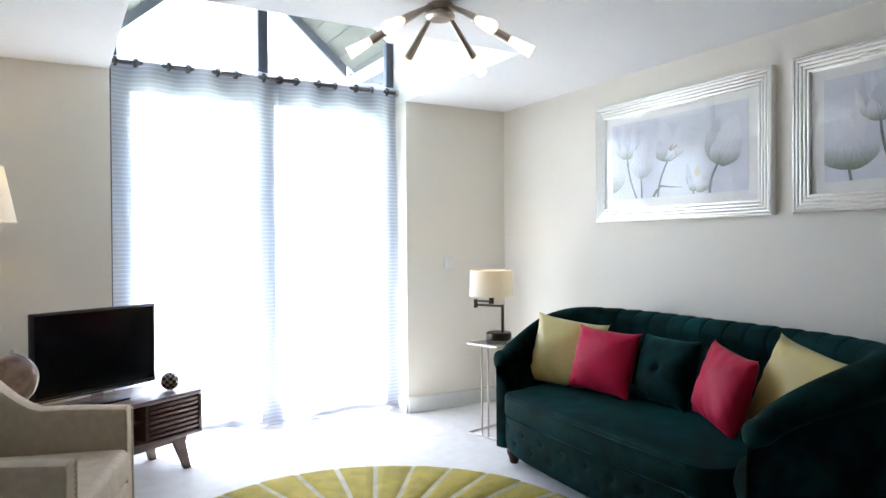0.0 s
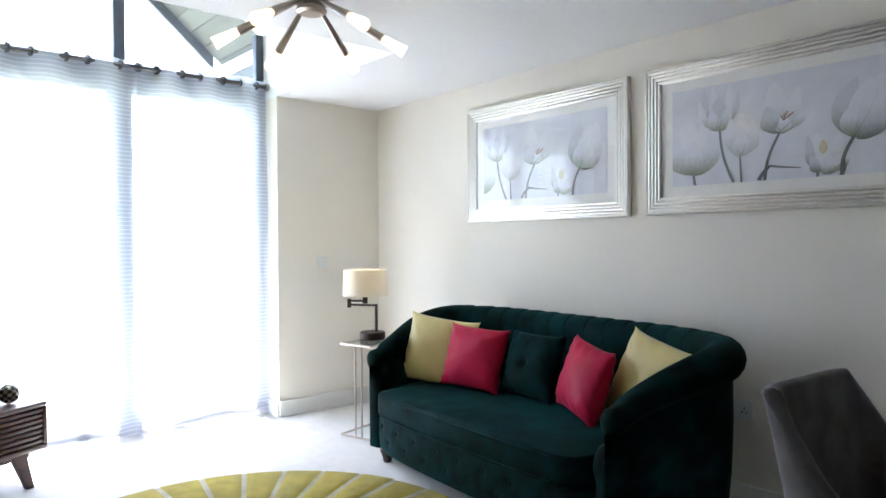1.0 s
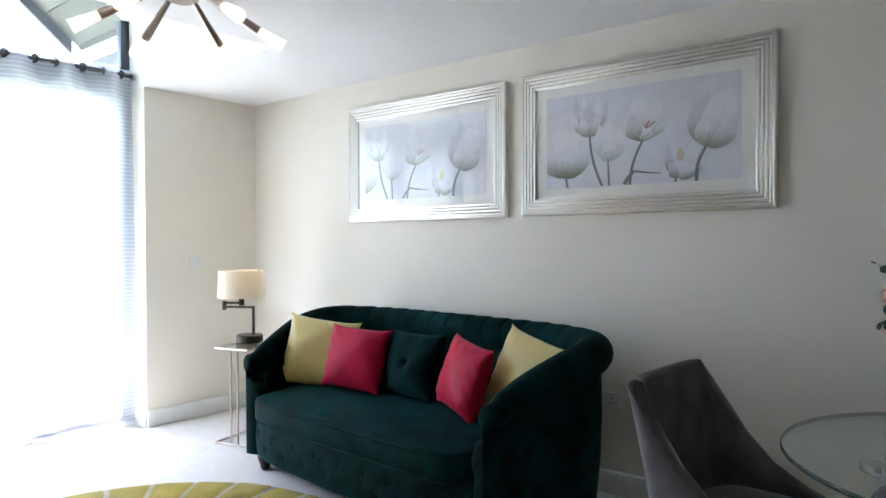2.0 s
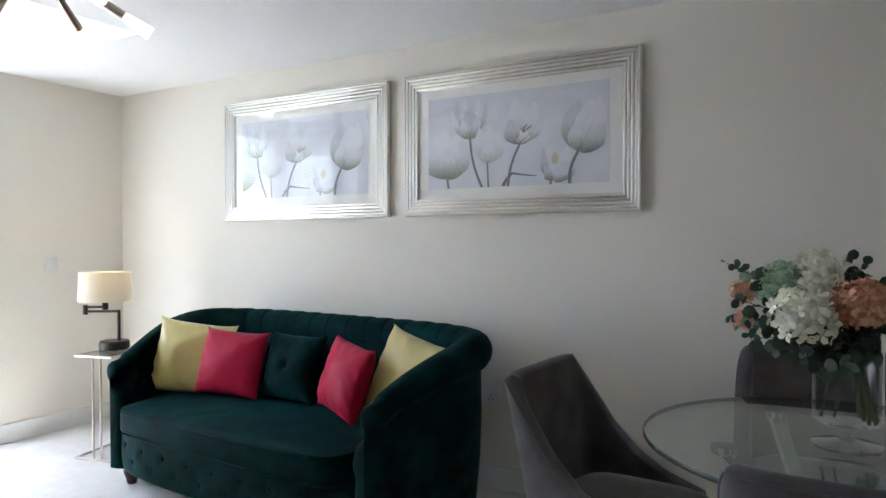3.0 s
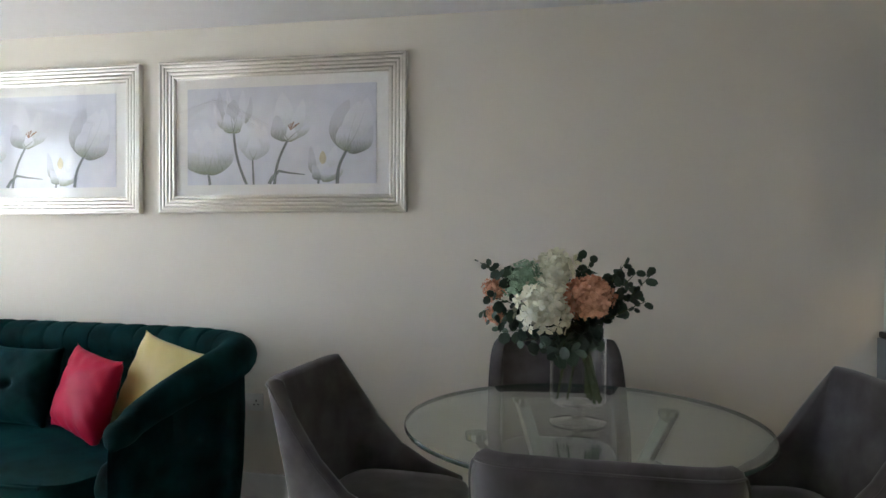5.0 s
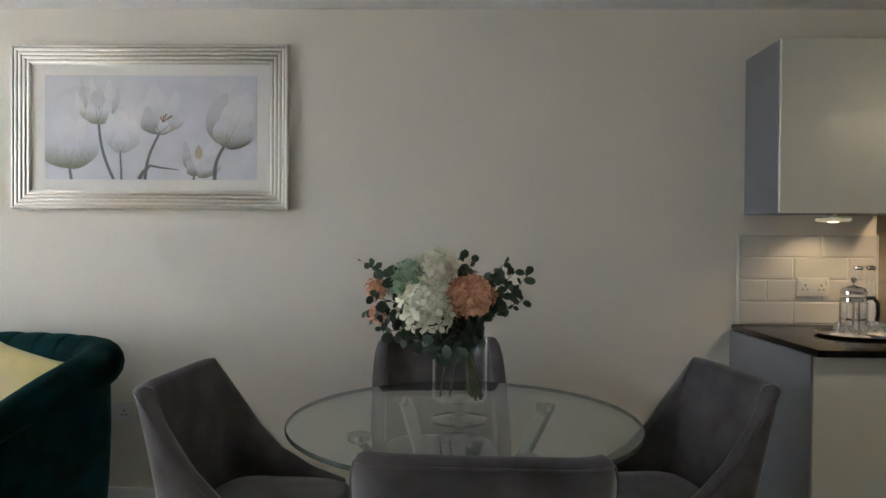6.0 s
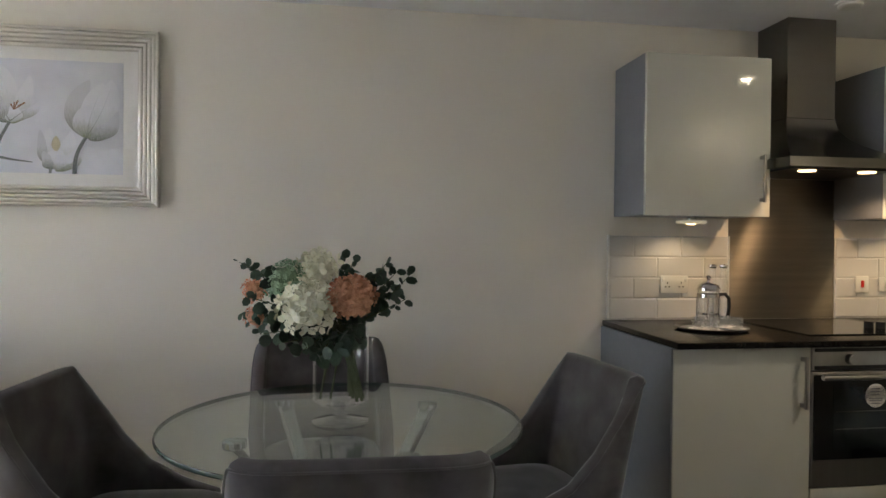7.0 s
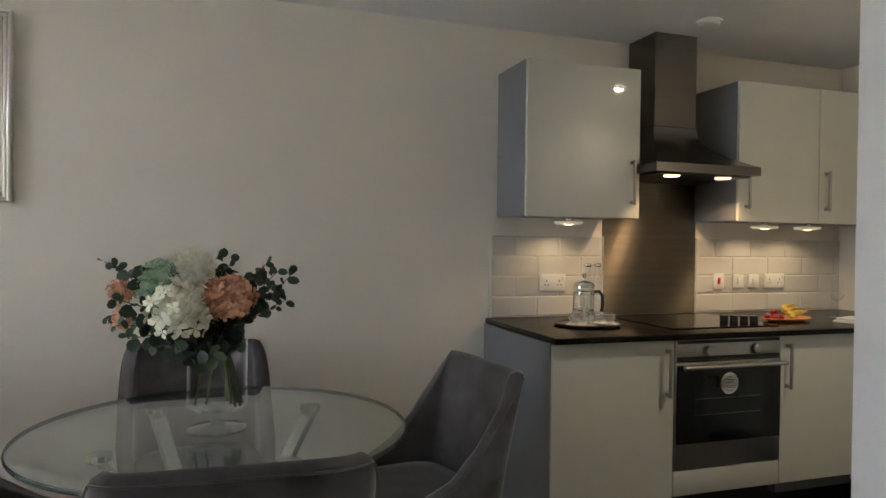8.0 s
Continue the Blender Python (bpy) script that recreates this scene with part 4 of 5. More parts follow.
lampA = thing("table_lamp", "black bronze swing-arm lamp with a lit cream drum shade", "lamp", pose(-3.94, 2.66, 0.6178, 0, 0, 0))
part("base", turned([(0, 0), (0.085, 0), (0.088, 0.006), (0.088, 0.045), (0.080, 0.052), (0, 0.052)], 32), BRONZE, lampA)
part("stem", tube([(0.045, 0, 0.05), (0.045, 0, 0.245)], 0.010, 10), BRONZE, lampA)
part("arm", tube([(0.045, 0, 0.235), (-0.14, -0.10, 0.235)], 0.008, 8), BRONZE, lampA)
part("knuckle", turned([(0, 0.215), (0.014, 0.215), (0.014, 0.275), (0, 0.275)], 12, Matrix.Translation((-0.14, -0.10, 0))), BRONZE, lampA)
part("arm", tube([(-0.14, -0.10, 0.262), (-0.045, -0.03, 0.262)], 0.007, 8), BRONZE, lampA)
part("socket", turned([(0, 0.245), (0.018, 0.245), (0.018, 0.34), (0.010, 0.36), (0, 0.36)], 14, Matrix.Translation((-0.045, -0.03, 0))), BRONZE, lampA)
part("bulb", turned([(0, 0.36), (0.02, 0.37), (0.028, 0.40), (0.02, 0.425), (0, 0.435)], 14, Matrix.Translation((-0.045, -0.03, 0))), BULB, lampA)
sh = part("shade", turned([(0.155, 0.300), (0.146, 0.480), (0.143, 0.480), (0.152, 0.300)], 40, Matrix.Translation((-0.045, -0.03, 0)), closed=True), SHADE, lampA, "cream drum shade")
lamp("table_lamp_light", "POINT", (-3.985, 2.63, 1.05), 0.16, WARM, size=0.03)

# ---- television corner ----
TVM = Matrix.Translation((-4.06, 0.105, 0)) @ Matrix(((-0.5, -0.866, 0, 0), (0.866, -0.5, 0, 0), (0, 0, 1, 0), (0, 0, 0, 1)))
# local +x points towards the window end, local +y away from the room
stand = thing("television_stand", "dark walnut media stand with slatted door and splayed legs", "tv stand", TVM)
L2, D2 = 0.60, 0.20
part("top", box(-L2, L2, -D2, D2, 0.425, 0.45, 0.006), WALNUT, stand)
part("bottom", box(-L2, L2, -D2, D2, 0.20, 0.225, 0.006), WALNUT, stand)
part("side_panel", box(L2 - 0.024, L2 - 0.0005, -D2 + 0.0005, D2, 0.2255, 0.4245, 0.003), WALNUT, stand)
part("side_panel", box(-L2 + 0.0005, -L2 + 0.024, -D2 + 0.0005, D2, 0.2255, 0.4245, 0.003), WALNUT, stand)
part("back_panel", box(-L2 + 0.024, L2 - 0.024, D2 - 0.012, D2 - 0.002, 0.2255, 0.4245), WALNUT, stand)
for x in (-0.25, 0.25):
    part("divider", box(x - 0.009, x + 0.009, -D2 + 0.02, D2 - 0.013, 0.2255, 0.4245), WALNUT, stand)
part("shelf", box(-0.24, 0.24, -D2 + 0.05, D2 - 0.013, 0.318, 0.332), WALNUT, stand)
for x0, x1 in ((0.262, L2 - 0.026), (-L2 + 0.026, -0.262)):
    door = part("door", box(x0, x1, -D2 + 0.022, -D2 + 0.030, 0.228, 0.422), BLACK, stand, "slatted walnut door")
    for k in range(7):
        z = 0.236 + k * 0.0272
        part("slat", box(x0, x1, -D2 + 0.004, -D2 + 0.021, z, z + 0.016, 0.002), WALNUT, door)
part("plinth_rail", box(-L2 + 0.07, L2 - 0.07, -D2 + 0.05, -D2 + 0.075, 0.165, 0.199), WALNUT, stand)
for sx in (-1, 1):
    for sy in (-1, 1):
        x, y = sx * (L2 - 0.13), sy * (D2 - 0.065)
        rows = []
        for t in (0, 0.25, 1):
            z = mixv(0.1995, 0, t)
            cx, cy = x + sx * 0.055 * t, y + sy * 0.02 * t
            w = (0.045, 0.034, 0.017)[(0, 0.25, 1).index(t)]
            rows.append([(cx - w, cy - 0.016, z), (cx + w, cy - 0.016, z), (cx + w, cy + 0.016, z), (cx - w, cy + 0.016, z)])
        part("leg", loft(rows), WALNUT, stand)

tv = thing("television", "black flat screen television switched off on the stand", "television", TVM @ Matrix.Translation((0.095, 0.02, 0.4505)))
part("casing", box(-0.348, 0.348, -0.014, 0.018, 0.055, 0.505, 0.005), BLACK, tv)
part("screen", box(-0.333, 0.333, -0.0165, -0.013, 0.082, 0.490), SCREEN, tv, "dark glossy screen")
part("trim", box(-0.345, 0.345, -0.0165, -0.013, 0.062, 0.067), CHROME, tv, "thin silver trim")
part("back_box", box(-0.20, 0.20, 0.018, 0.05, 0.09, 0.36, 0.012), BLACK, tv)
part("neck", box(-0.03, 0.03, -0.005, 0.012, 0.010, 0.06), CHROME, tv, "chrome neck")
part("foot", box(-0.13, 0.13, -0.095, 0.07, 0.0, 0.011, 0.004), BLACK, tv)

ball = thing("mosaic_ball", "small silver and black chequered decorative ball", "ornament", TVM @ Matrix.Translation((0.49, -0.06, 0.4505)))
n1, n2, rb = 16, 9, 0.052
for tone, mat_ in ((0, CHECK_LIGHT), (1, CHECK_DARK)):
    bm = bmesh.new()
    for i in range(n1):
        for j in range(n2):
            if (i + j) % 2 != tone:
                continue
            a0, a1 = 2 * math.pi * (i + 0.04) / n1, 2 * math.pi * (i + 0.96) / n1
            b0, b1 = math.pi * (j + 0.04) / n2, math.pi * (j + 0.96) / n2
            bm.faces.new([bm.verts.new((rb * math.sin(b) * math.cos(a), rb * math.sin(b) * math.sin(a), rb * math.cos(b) + rb)) for a, b in ((a0, b0), (a1, b0), (a1, b1), (a0, b1))])
    part("light_tiles" if not tone else "dark_tiles", bm, mat_, ball, smooth=0)
part("core", turned([((rb - 0.002) * math.sin(math.pi * k / 12), rb - (rb - 0.002) * math.cos(math.pi * k / 12)) for k in range(13)], 24), CHECK_DARK, ball)

globe = thing("table_globe", "antique brown world globe in a silver meridian", "globe", pose(-3.745, -0.188, 0.4505))
R0 = 0.108
part("ball", turned([(R0 * math.sin(math.pi * k / 20), R0 * math.cos(math.pi * (1 + k / 20)) + 0.232) for k in range(21)], 36), GLOBE_SKIN, globe)
part("meridian", tube([((R0 + 0.008) * math.cos(a) * 0.5, (R0 + 0.008) * math.cos(a) * 0.866, 0.232 + (R0 + 0.008) * math.sin(a)) for a in (math.pi * (-0.5 + k / 20) for k in range(21))], 0.005, 8), CHROME, globe)
part("finial", turned([(0, 0.342), (0.010, 0.344), (0.006, 0.356), (0.009, 0.362), (0, 0.37)], 12), CHROME, globe)
part("base", turned([(0, 0), (0.075, 0), (0.078, 0.012), (0.03, 0.022), (0.014, 0.05), (0.014, 0.118), (0, 0.118)], 24), FOOT_WOOD, globe)

# ---- floor lamp ----
fl = thing("floor_lamp", "tall lamp with a white tapered lit shade", "lamp", pose(-4.20, -0.385, 0))
part("base", turned([(0, 0), (0.14, 0), (0.14, 0.02), (0, 0.03)], 28), CHROME, fl)
part("pole", tube([(0, 0, 0.02), (0, 0, 1.48)], 0.011, 10), CHROME, fl)
part("shade", turned([(0.205, 1.415), (0.150, 1.70), (0.147, 1.70), (0.202, 1.415)], 40, closed=True), SHADE, fl, "white tapered shade")
part("bulb", turned([(0, 1.48), (0.025, 1.50), (0.03, 1.54), (0, 1.58)], 14), BULB, fl)
lamp("floor_lamp_light", "POINT", (-4.20, -0.385, 1.56), 0.45, WARM, size=0.03)

# ---- armchair ----
ACM = pose(-2.847, 0.14, 0, 0, 0, -18)   # middle of the front edge; the chair faces local +y
arm = thing("armchair", "cream linen armchair with studded arms", "armchair", ACM)
AW = 0.365


def arm_side(s):
    rows = []
    for k in range(25):
        t = k / 24
        y = mixv(0.0, -0.80, t)
        top = 0.615 + 0.012 * math.sin(math.pi * t * 1.5) + 0.36 * smooth01((t - 0.38) / 0.6)
        w = 0.048
        x = s * AW
        ring = []
        for dx, z in ((-w, 0.14), (w, 0.14), (w, top - 0.03), (w * 0.8, top - 0.008), (w * 0.4, top), (-w * 0.4, top), (-w * 0.8, top - 0.008), (-w, top - 0.03)):
            ring.append((x + dx, y, z))
        rows.append(ring)
    return loft(rows)


for s in (-1, 1):
    a = part("arm", arm_side(s), LINEN, arm, smooth=40)
    for k in range(24):
        part("nail_head", turned([(0, 0.004), (0.0045, 0.002), (0.0055, 0), (0, 0)], 8, pose(s * AW - s * 0.037, 0.0005, 0.16 + k * 0.0185, -90, 0, 0)), STITCH, a)
    part("piping", tube([(s * AW - s * 0.046, 0.002, 0.145), (s * AW - s * 0.046, 0.002, 0.60), (s * AW + s * 0.046, 0.002, 0.60), (s * AW + s * 0.046, 0.002, 0.145)], 0.005, 6), LINEN, a)
part("seat_base", box(-AW + 0.05, AW - 0.05, -0.72, 0.012, 0.14, 0.31, 0.012), LINEN, arm)
part("seat_cushion", box(-AW + 0.052, AW - 0.052, -0.66, 0.018, 0.312, 0.455, 0.035, 4), LINEN, arm)
part("backrest", box(-AW + 0.05, AW - 0.05, -0.84, -0.66, 0.30, 0.98, 0.05, 4), LINEN, arm)
for x in (-AW, AW):
    for y in (-0.05, -0.76):
        part("leg", turned([(0, 0), (0.016, 0), (0.026, 0.14), (0, 0.14)], 12, Matrix.Translation((x, y, 0))), FOOT_WOOD, arm)
cushion("cushion", "teal velvet cushion in the armchair", TEAL, 0.42, ACM @ pose(-0.08, -0.48, 0.457, 18, 0, 4), group="armchair cushion", seed=8)

# ---- round chrome and glass side table beside the armchair ----
rt = thing("round_side_table", "small round glass table with a chrome rim", "side table", pose(-2.255, -0.345, 0))
part("rim", turned([(0.235, 0.525), (0.25, 0.525), (0.25, 0.55), (0.235, 0.55)], 48, closed=True), CHROME, rt)
part("glass_top", turned([(0, 0.535), (0.236, 0.535), (0.236, 0.545), (0, 0.545)], 48), TABLE_GLASS, rt).visible_shadow = False
for k in range(3):
    a = 2 * math.pi * k / 3 + 0.4
    part("leg", tube([(0.23 * math.cos(a), 0.23 * math.sin(a), 0.53), (0.18 * math.cos(a), 0.18 * math.sin(a), 0)], 0.009, 8), CHROME, rt)

# ---- ceiling lamp ----
cl = thing("ceiling_lamp", "brushed nickel ceiling lamp with six arms and lit frosted tips", "lamp", pose(-2.72, 1.51, C))
part("canopy", turned([(0, 0), (0.062, 0), (0.062, -0.028), (0.05, -0.032), (0.05, -0.045), (0.068, -0.047), (0.068, -0.056), (0.05, -0.066), (0, -0.068)], 40), NICKEL, cl)
for k in range(6):
    a = radians(120 + 60 * k)  # spokes that straddle the line of sight
    c, q = math.cos(a), math.sin(a)
    a0, a1 = Vector((0.05 * c, 0.05 * q, -0.03)), Vector((0.075 * c, 0.075 * q, -0.022))
    tip = Vector((0.415 * c, 0.415 * q, -0.215))
    b = a1.lerp(tip, 0.70)
    spoke = part("spoke", tube([a0, a1, a1.lerp(b, 0.08), b], [0.006, 0.007, 0.010, 0.021], 14), NICKEL, cl)
    part("frosted_tip", tube([b, b.lerp(tip, 0.1), tip], [0.016, 0.020, 0.029], 16), BULB, spoke, "lit frosted glass tip")

# ---- dining table ----
TC = (-0.007, 2.105)
table = thing("glass_dining_table", "round clear glass dining table on crossed chrome legs", "table", Matrix.Translation((*TC, 0)))
TR = 0.531
part("glass_top", turned([(0, 0.740), (TR - 0.004, 0.740), (TR - 0.004, 0.752), (0, 0.752)], 96), TABLE_GLASS, table, "clear glass top").visible_shadow = False
part("glass_rim", turned([(TR - 0.004, 0.740), (TR - 0.002, 0.740), (TR, 0.743), (TR, 0.749), (TR - 0.002, 0.752), (TR - 0.004, 0.752)], 96, closed=True), GLASS_EDGE, table, "polished green glass edge")
for k, (turn, reach) in enumerate(((39, 0.362), (121, 0.387), (205, 0.330), (296, 0.36))):
    a = radians(turn)
    c, q = math.cos(a), math.sin(a)
    top = Vector((reach * c, reach * q, 0.72))
    low = Vector((-0.30 * c, -0.30 * q, 0.0))
    swing = Vector((-q, c, 0)) * 0.035
    rows = []
    for t, w in ((0.0, 0.020), (0.5, 0.017), (1.0, 0.022)):
        p = low.lerp(top, t) + swing * math.sin(math.pi * t) * (1 if k % 2 else -1)
        s1, s2 = Vector((-q, c, 0)) * w, Vector((c, q, 0)) * 0.014
        rows.append([p - s1 - s2, p + s1 - s2, p + s1 + s2, p - s1 + s2])
    leg = part("leg", loft(rows), CHROME, table, "polished chrome leg")
    part("pad", turned([(0, 0.7195), (0.030, 0.7195), (0.033, 0.724), (0.033, 0.7395), (0, 0.7395)], 24, Matrix.Translation((top.x, top.y, 0))), CHROME, leg)
part("joint", turned([(0, 0.33), (0.035, 0.335), (0.04, 0.36), (0.035, 0.385), (0, 0.39)], 24), CHROME, table)

# ---- dining chairs ----


def chair_line(u):
    """The plan of the wrap-round shell for u from -1 to 1: place and outward way. The chair faces local +y."""
    a = u * radians(118)
    n = 6.6
    s, c = math.sin(a), math.cos(a)
    x = 0.252 * math.copysign(abs(s) ** (2 / n), s)
    y = -0.20 * math.copysign(abs(c) ** (2 / n), c)
    if abs(u) > 0.76:
        y = 0.0 + (abs(u) - 0.76) / 0.24 * 0.22
        x = math.copysign(0.252 - 0.03 * (abs(u) - 0.76) / 0.24, u)
    return Vector((x, y, 0))


def wing_height(y):
    """How high the shell stands, from its back at y -0.19 along its wing to the front."""
    steps = ((-0.172, 0.872), (-0.162, 0.850), (-0.126, 0.765), (-0.062, 0.640), (0.0, 0.562), (0.108, 0.502), (0.22, 0.468))
    if y <= steps[0][0]:
        return steps[0][1]
    for (y0, z0), (y1, z1) in zip(steps, steps[1:]):
        if y <= y1:
            return mixv(z0, z1, (y - y0) / (y1 - y0))
    return steps[-1][1]


def chair_lean(z):
    """How far the shell leans back at a height."""
    return 0.085 * max(0.0, (z - 0.33) / 0.535) ** 1.25


def build_chair():
    ob = thing("dining_chair", "grey velvet dining chair with a curved wrap-round back", "chair", group="chairs round the table")
    n = 120
    shell, edge = [], []
    for i in range(n + 1):
        u = -1 + 2 * i / n
        p = chair_line(u)
        d = chair_line(min(1, u + 0.01)) - chair_line(max(-1, u - 0.01))
        d.normalize()
        out = Vector((d.y, -d.x, 0))
        if out.dot(Vector((p.x, p.y - 0.05, 0))) < 0:
            out = -out
        top = wing_height(p.y)
        th = 0.025
        ring = []
        for t in (0, 0.25, 0.5, 0.75, 1.0):
            z = mixv(0.33, top - 0.018, t)
            ring.append(p + out * (th - 0.02 * (1 - t)) + Vector((0, -chair_lean(z), z)))
        for a in (35, 90, 145):
            z = top - 0.018 + 0.018 * math.sin(radians(a))
            ring.append(p + out * th * math.cos(radians(a)) + Vector((0, -chair_lean(z), z)))
        for t in (0, 0.25, 0.5, 0.75, 1.0):
            z = mixv(top - 0.018, 0.33, t)
            ring.append(p - out * th + Vector((0, -chair_lean(z), z)))
        shell.append(ring)
        edge.append(p + out * (th + 0.001) + Vector((0, -chair_lean(top - 0.02), top - 0.020)))
    part("backrest", loft(shell), GREY_VELVET, ob, smooth=55)
    part("piping", tube(edge, 0.0032, 6), GREY_VELVET, ob)
    rows = []
    m = 48
    for z, inset in ((0.335, 0.02), (0.36, 0.0), (0.44, 0.0), (0.462, 0.008), (0.475, 0.03), (0.485, 0.10)):
        ring = []
        for i in range(m):
            a = 2 * math.pi * i / m
            c, q = math.cos(a), math.sin(a)
            ring.append(((0.228 - inset) * math.copysign(abs(c) ** 0.45, c), 0.035 + (0.232 - inset) * math.copysign(abs(q) ** 0.45, q), z))
        rows.append(ring)
    part("seat", loft(rows), GREY_VELVET, ob, "padded grey velvet seat", smooth=50)
    for x in (-0.19, 0.19):
        for y in (-0.17, 0.21):
            rows = [[(x + dx * w, y + dy * w + (0.03 if y > 0 else -0.05) * (1 - z / 0.34), z) for dx, dy in ((-1, -1), (1, -1), (1, 1), (-1, 1))] for z, w in ((0.0, 0.012), (0.34, 0.02))]
            part("leg", loft(rows), FOOT_WOOD, ob, "tapered dark wooden leg")
    return ob


chair = build_chair()
chair.matrix_world = pose(0.03, 1.655, 0, 0, 0, -2)                     # back to the camera
copy_thing(chair, pose(-0.085, 2.72, 0, 0, 0, 184))                    # by the wall
copy_thing(chair, pose(-0.64, 2.165, 0, 0, 0, -94))                     # sofa side
copy_thing(chair, pose(0.612, 2.255, 0, 0, 0, 98))                       # kitchen side

# ---- vase and flowers ----
VX, VY = -0.020, 2.08
vase = thing("glass_vase", "clear footed cylinder glass vase on the table", "vase", Matrix.Translation((VX, VY, 0.7525)))
prof = [(0.080, 0.0), (0.082, 0.003), (0.06, 0.008), (0.022, 0.016), (0.012, 0.026), (0.017, 0.036), (0.013, 0.048), (0.03, 0.056), (0.074, 0.059), (0.082, 0.068), (0.082, 0.298), (0.083, 0.301)]
part("body", turned(prof, 48), VASE_GLASS, vase).visible_shadow = False
part("rim", turned([(0.0785, 0.298), (0.083, 0.298), (0.083, 0.3025), (0.0785, 0.3025)], 48, closed=True), VASE_GLASS, vase)

flowers = thing("bouquet", "cream and coral hydrangeas with eucalyptus in the vase", "flowers", Matrix.Translation((VX, VY, 0.7525)))
rnd = random.Random(11)


def bloom(place, radius, material, florets, ruffle=0.5):
    """A mophead of many four-petalled florets, each petal cupped."""
    bm = bmesh.new()
    for k in range(florets):
        z = 1 - 1.75 * (k + 0.5) / florets
        a = k * 2.39996 + rnd.uniform(-0.2, 0.2)
        s = math.sqrt(max(0, 1 - z * z))
        n = Vector((s * math.cos(a), s * math.sin(a), z))
        c = n * radius * rnd.uniform(0.74, 1.10)
        t1 = n.orthogonal().normalized()
        t1.rotate(Matrix.Rotation(rnd.uniform(0, 6.28), 3, n))
        n = (n + Vector((rnd.uniform(-1, 1), rnd.uniform(-1, 1), rnd.uniform(-1, 1))) * ruffle * 0.6).normalized()
        t1 = (t1 - n * t1.dot(n)).normalized()
        t2 = n.cross(t1)
        size = radius * rnd.uniform(0.26, 0.36)
        for j in range(4):
            b = j * math.pi / 2
            w = t1 * math.cos(b) + t2 * math.sin(b)
            v = n.cross(w)
            pts = [c, c + (w * 0.55 + v * 0.42) * size + n * size * 0.16, c + w * size * 0.98 + v * size * 0.25 + n * size * rnd.uniform(0.1, 0.45),
                   c + w * size * 0.98 - v * size * 0.25 + n * size * rnd.uniform(0.1, 0.45), c + (w * 0.55 - v * 0.42) * size + n * size * 0.16]
            vs = [bm.verts.new(p) for p in pts]
            bm.faces.new((vs[0], vs[1], vs[2])), bm.faces.new((vs[0], vs[2], vs[3])), bm.faces.new((vs[0], vs[3], vs[4]))
    core = turned([(radius * 0.72 * math.sin(math.pi * k / 8), -radius * 0.72 * math.cos(math.pi * k / 8)) for k in range(9)], 12)
    merge(bm, core)
    ob = part("bloom", bm, material, flowers, smooth=0)
    ob.location = place
    return ob


def at(px, pz, dy=0.0):
    return Vector((px - VX, dy, pz - 0.7525))


bloom(at(-0.115, 1.100, -0.075), 0.076, BLOOM_CREAM, 58)
bloom(at(-0.088, 1.200, 0.02), 0.062, BLOOM_CREAM, 46)
bloom(at(0.010, 1.122, -0.06), 0.062, BLOOM_CORAL, 120, 0.9)
bloom(at(-0.272, 1.138, 0.02), 0.034, BLOOM_CORAL, 50, 0.9)
bloom(at(-0.270, 1.060, 0.02), 0.030, BLOOM_CORAL, 40, 0.9)
bloom(at(-0.178, 1.175, 0.0), 0.050, BLOOM_MINT, 50)
bloom(at(-0.205, 1.155, -0.03), 0.034, BLOOM_MINT, 36)

leaf_bm = bmesh.new()
ring = [(0, 0, 0), (0.35, 0.10, 0.02), (0.48, 0.42, 0.07), (0.40, 0.78, 0.06), (0, 1.0, 0.0), (-0.40, 0.78, 0.06), (-0.48, 0.42, 0.07), (-0.35, 0.10, 0.02)]
vs = [leaf_bm.verts.new((x, y, z)) for x, y, z in ring]
mid = leaf_bm.verts.new((0, 0.5, -0.03))
for i in range(8):
    leaf_bm.faces.new((vs[i], vs[(i + 1) % 8], mid))
leaf_mesh = mesh_of("leaf", leaf_bm, LEAF, 60)


def sprig(a, b, sag, leaves, size, name="eucalyptus_sprig"):
    """A thin branch from a to b with round leaves in pairs, smaller to the tip."""
    pts = []
    for i in range(9):
        t = i / 8
        pts.append(a.lerp(b, t) + Vector((0, 0, sag * math.sin(math.pi * t))))
    ob = part(name, tube(pts, [mixv(0.0028, 0.001, i / 8) for i in range(9)], 6), STALK, flowers)
    for k in range(leaves):
        t = 0.12 + 0.88 * k / max(1, leaves - 1)
        i = min(7, int(t * 8))
        p = pts[i].lerp(pts[i + 1], t * 8 - i)
        way = (pts[i + 1] - pts[i]).normalized()
        off = way.orthogonal().normalized()
        off.rotate(Matrix.Rotation(k * 1.9 + rnd.uniform(-0.5, 0.5), 3, way))
        d = (off * 1.0 + way * rnd.uniform(0.2, 0.7)).normalized()
        n = Vector((rnd.uniform(-0.6, 0.6), -1, rnd.uniform(-0.2, 0.8)))
        n = (n - d * n.dot(d)).normalized()
        p = p + Vector((rnd.uniform(-1, 1), rnd.uniform(-1, 1), rnd.uniform(-1, 1))) * 0.006
        s = size * rnd.uniform(0.65, 1.4) * (1 - 0.45 * t)
        x = d.cross(n) * rnd.uniform(0.62, 1.0)
        lf = new("leaf", leaf_mesh)
        lf.parent = ob
        lf.matrix_local = Matrix(((x.x * s, d.x * s, n.x * s, p.x), (x.y * s, d.y * s, n.y * s, p.y), (x.z * s, d.z * s, n.z * s, p.z), (0, 0, 0, 1)))
    return ob


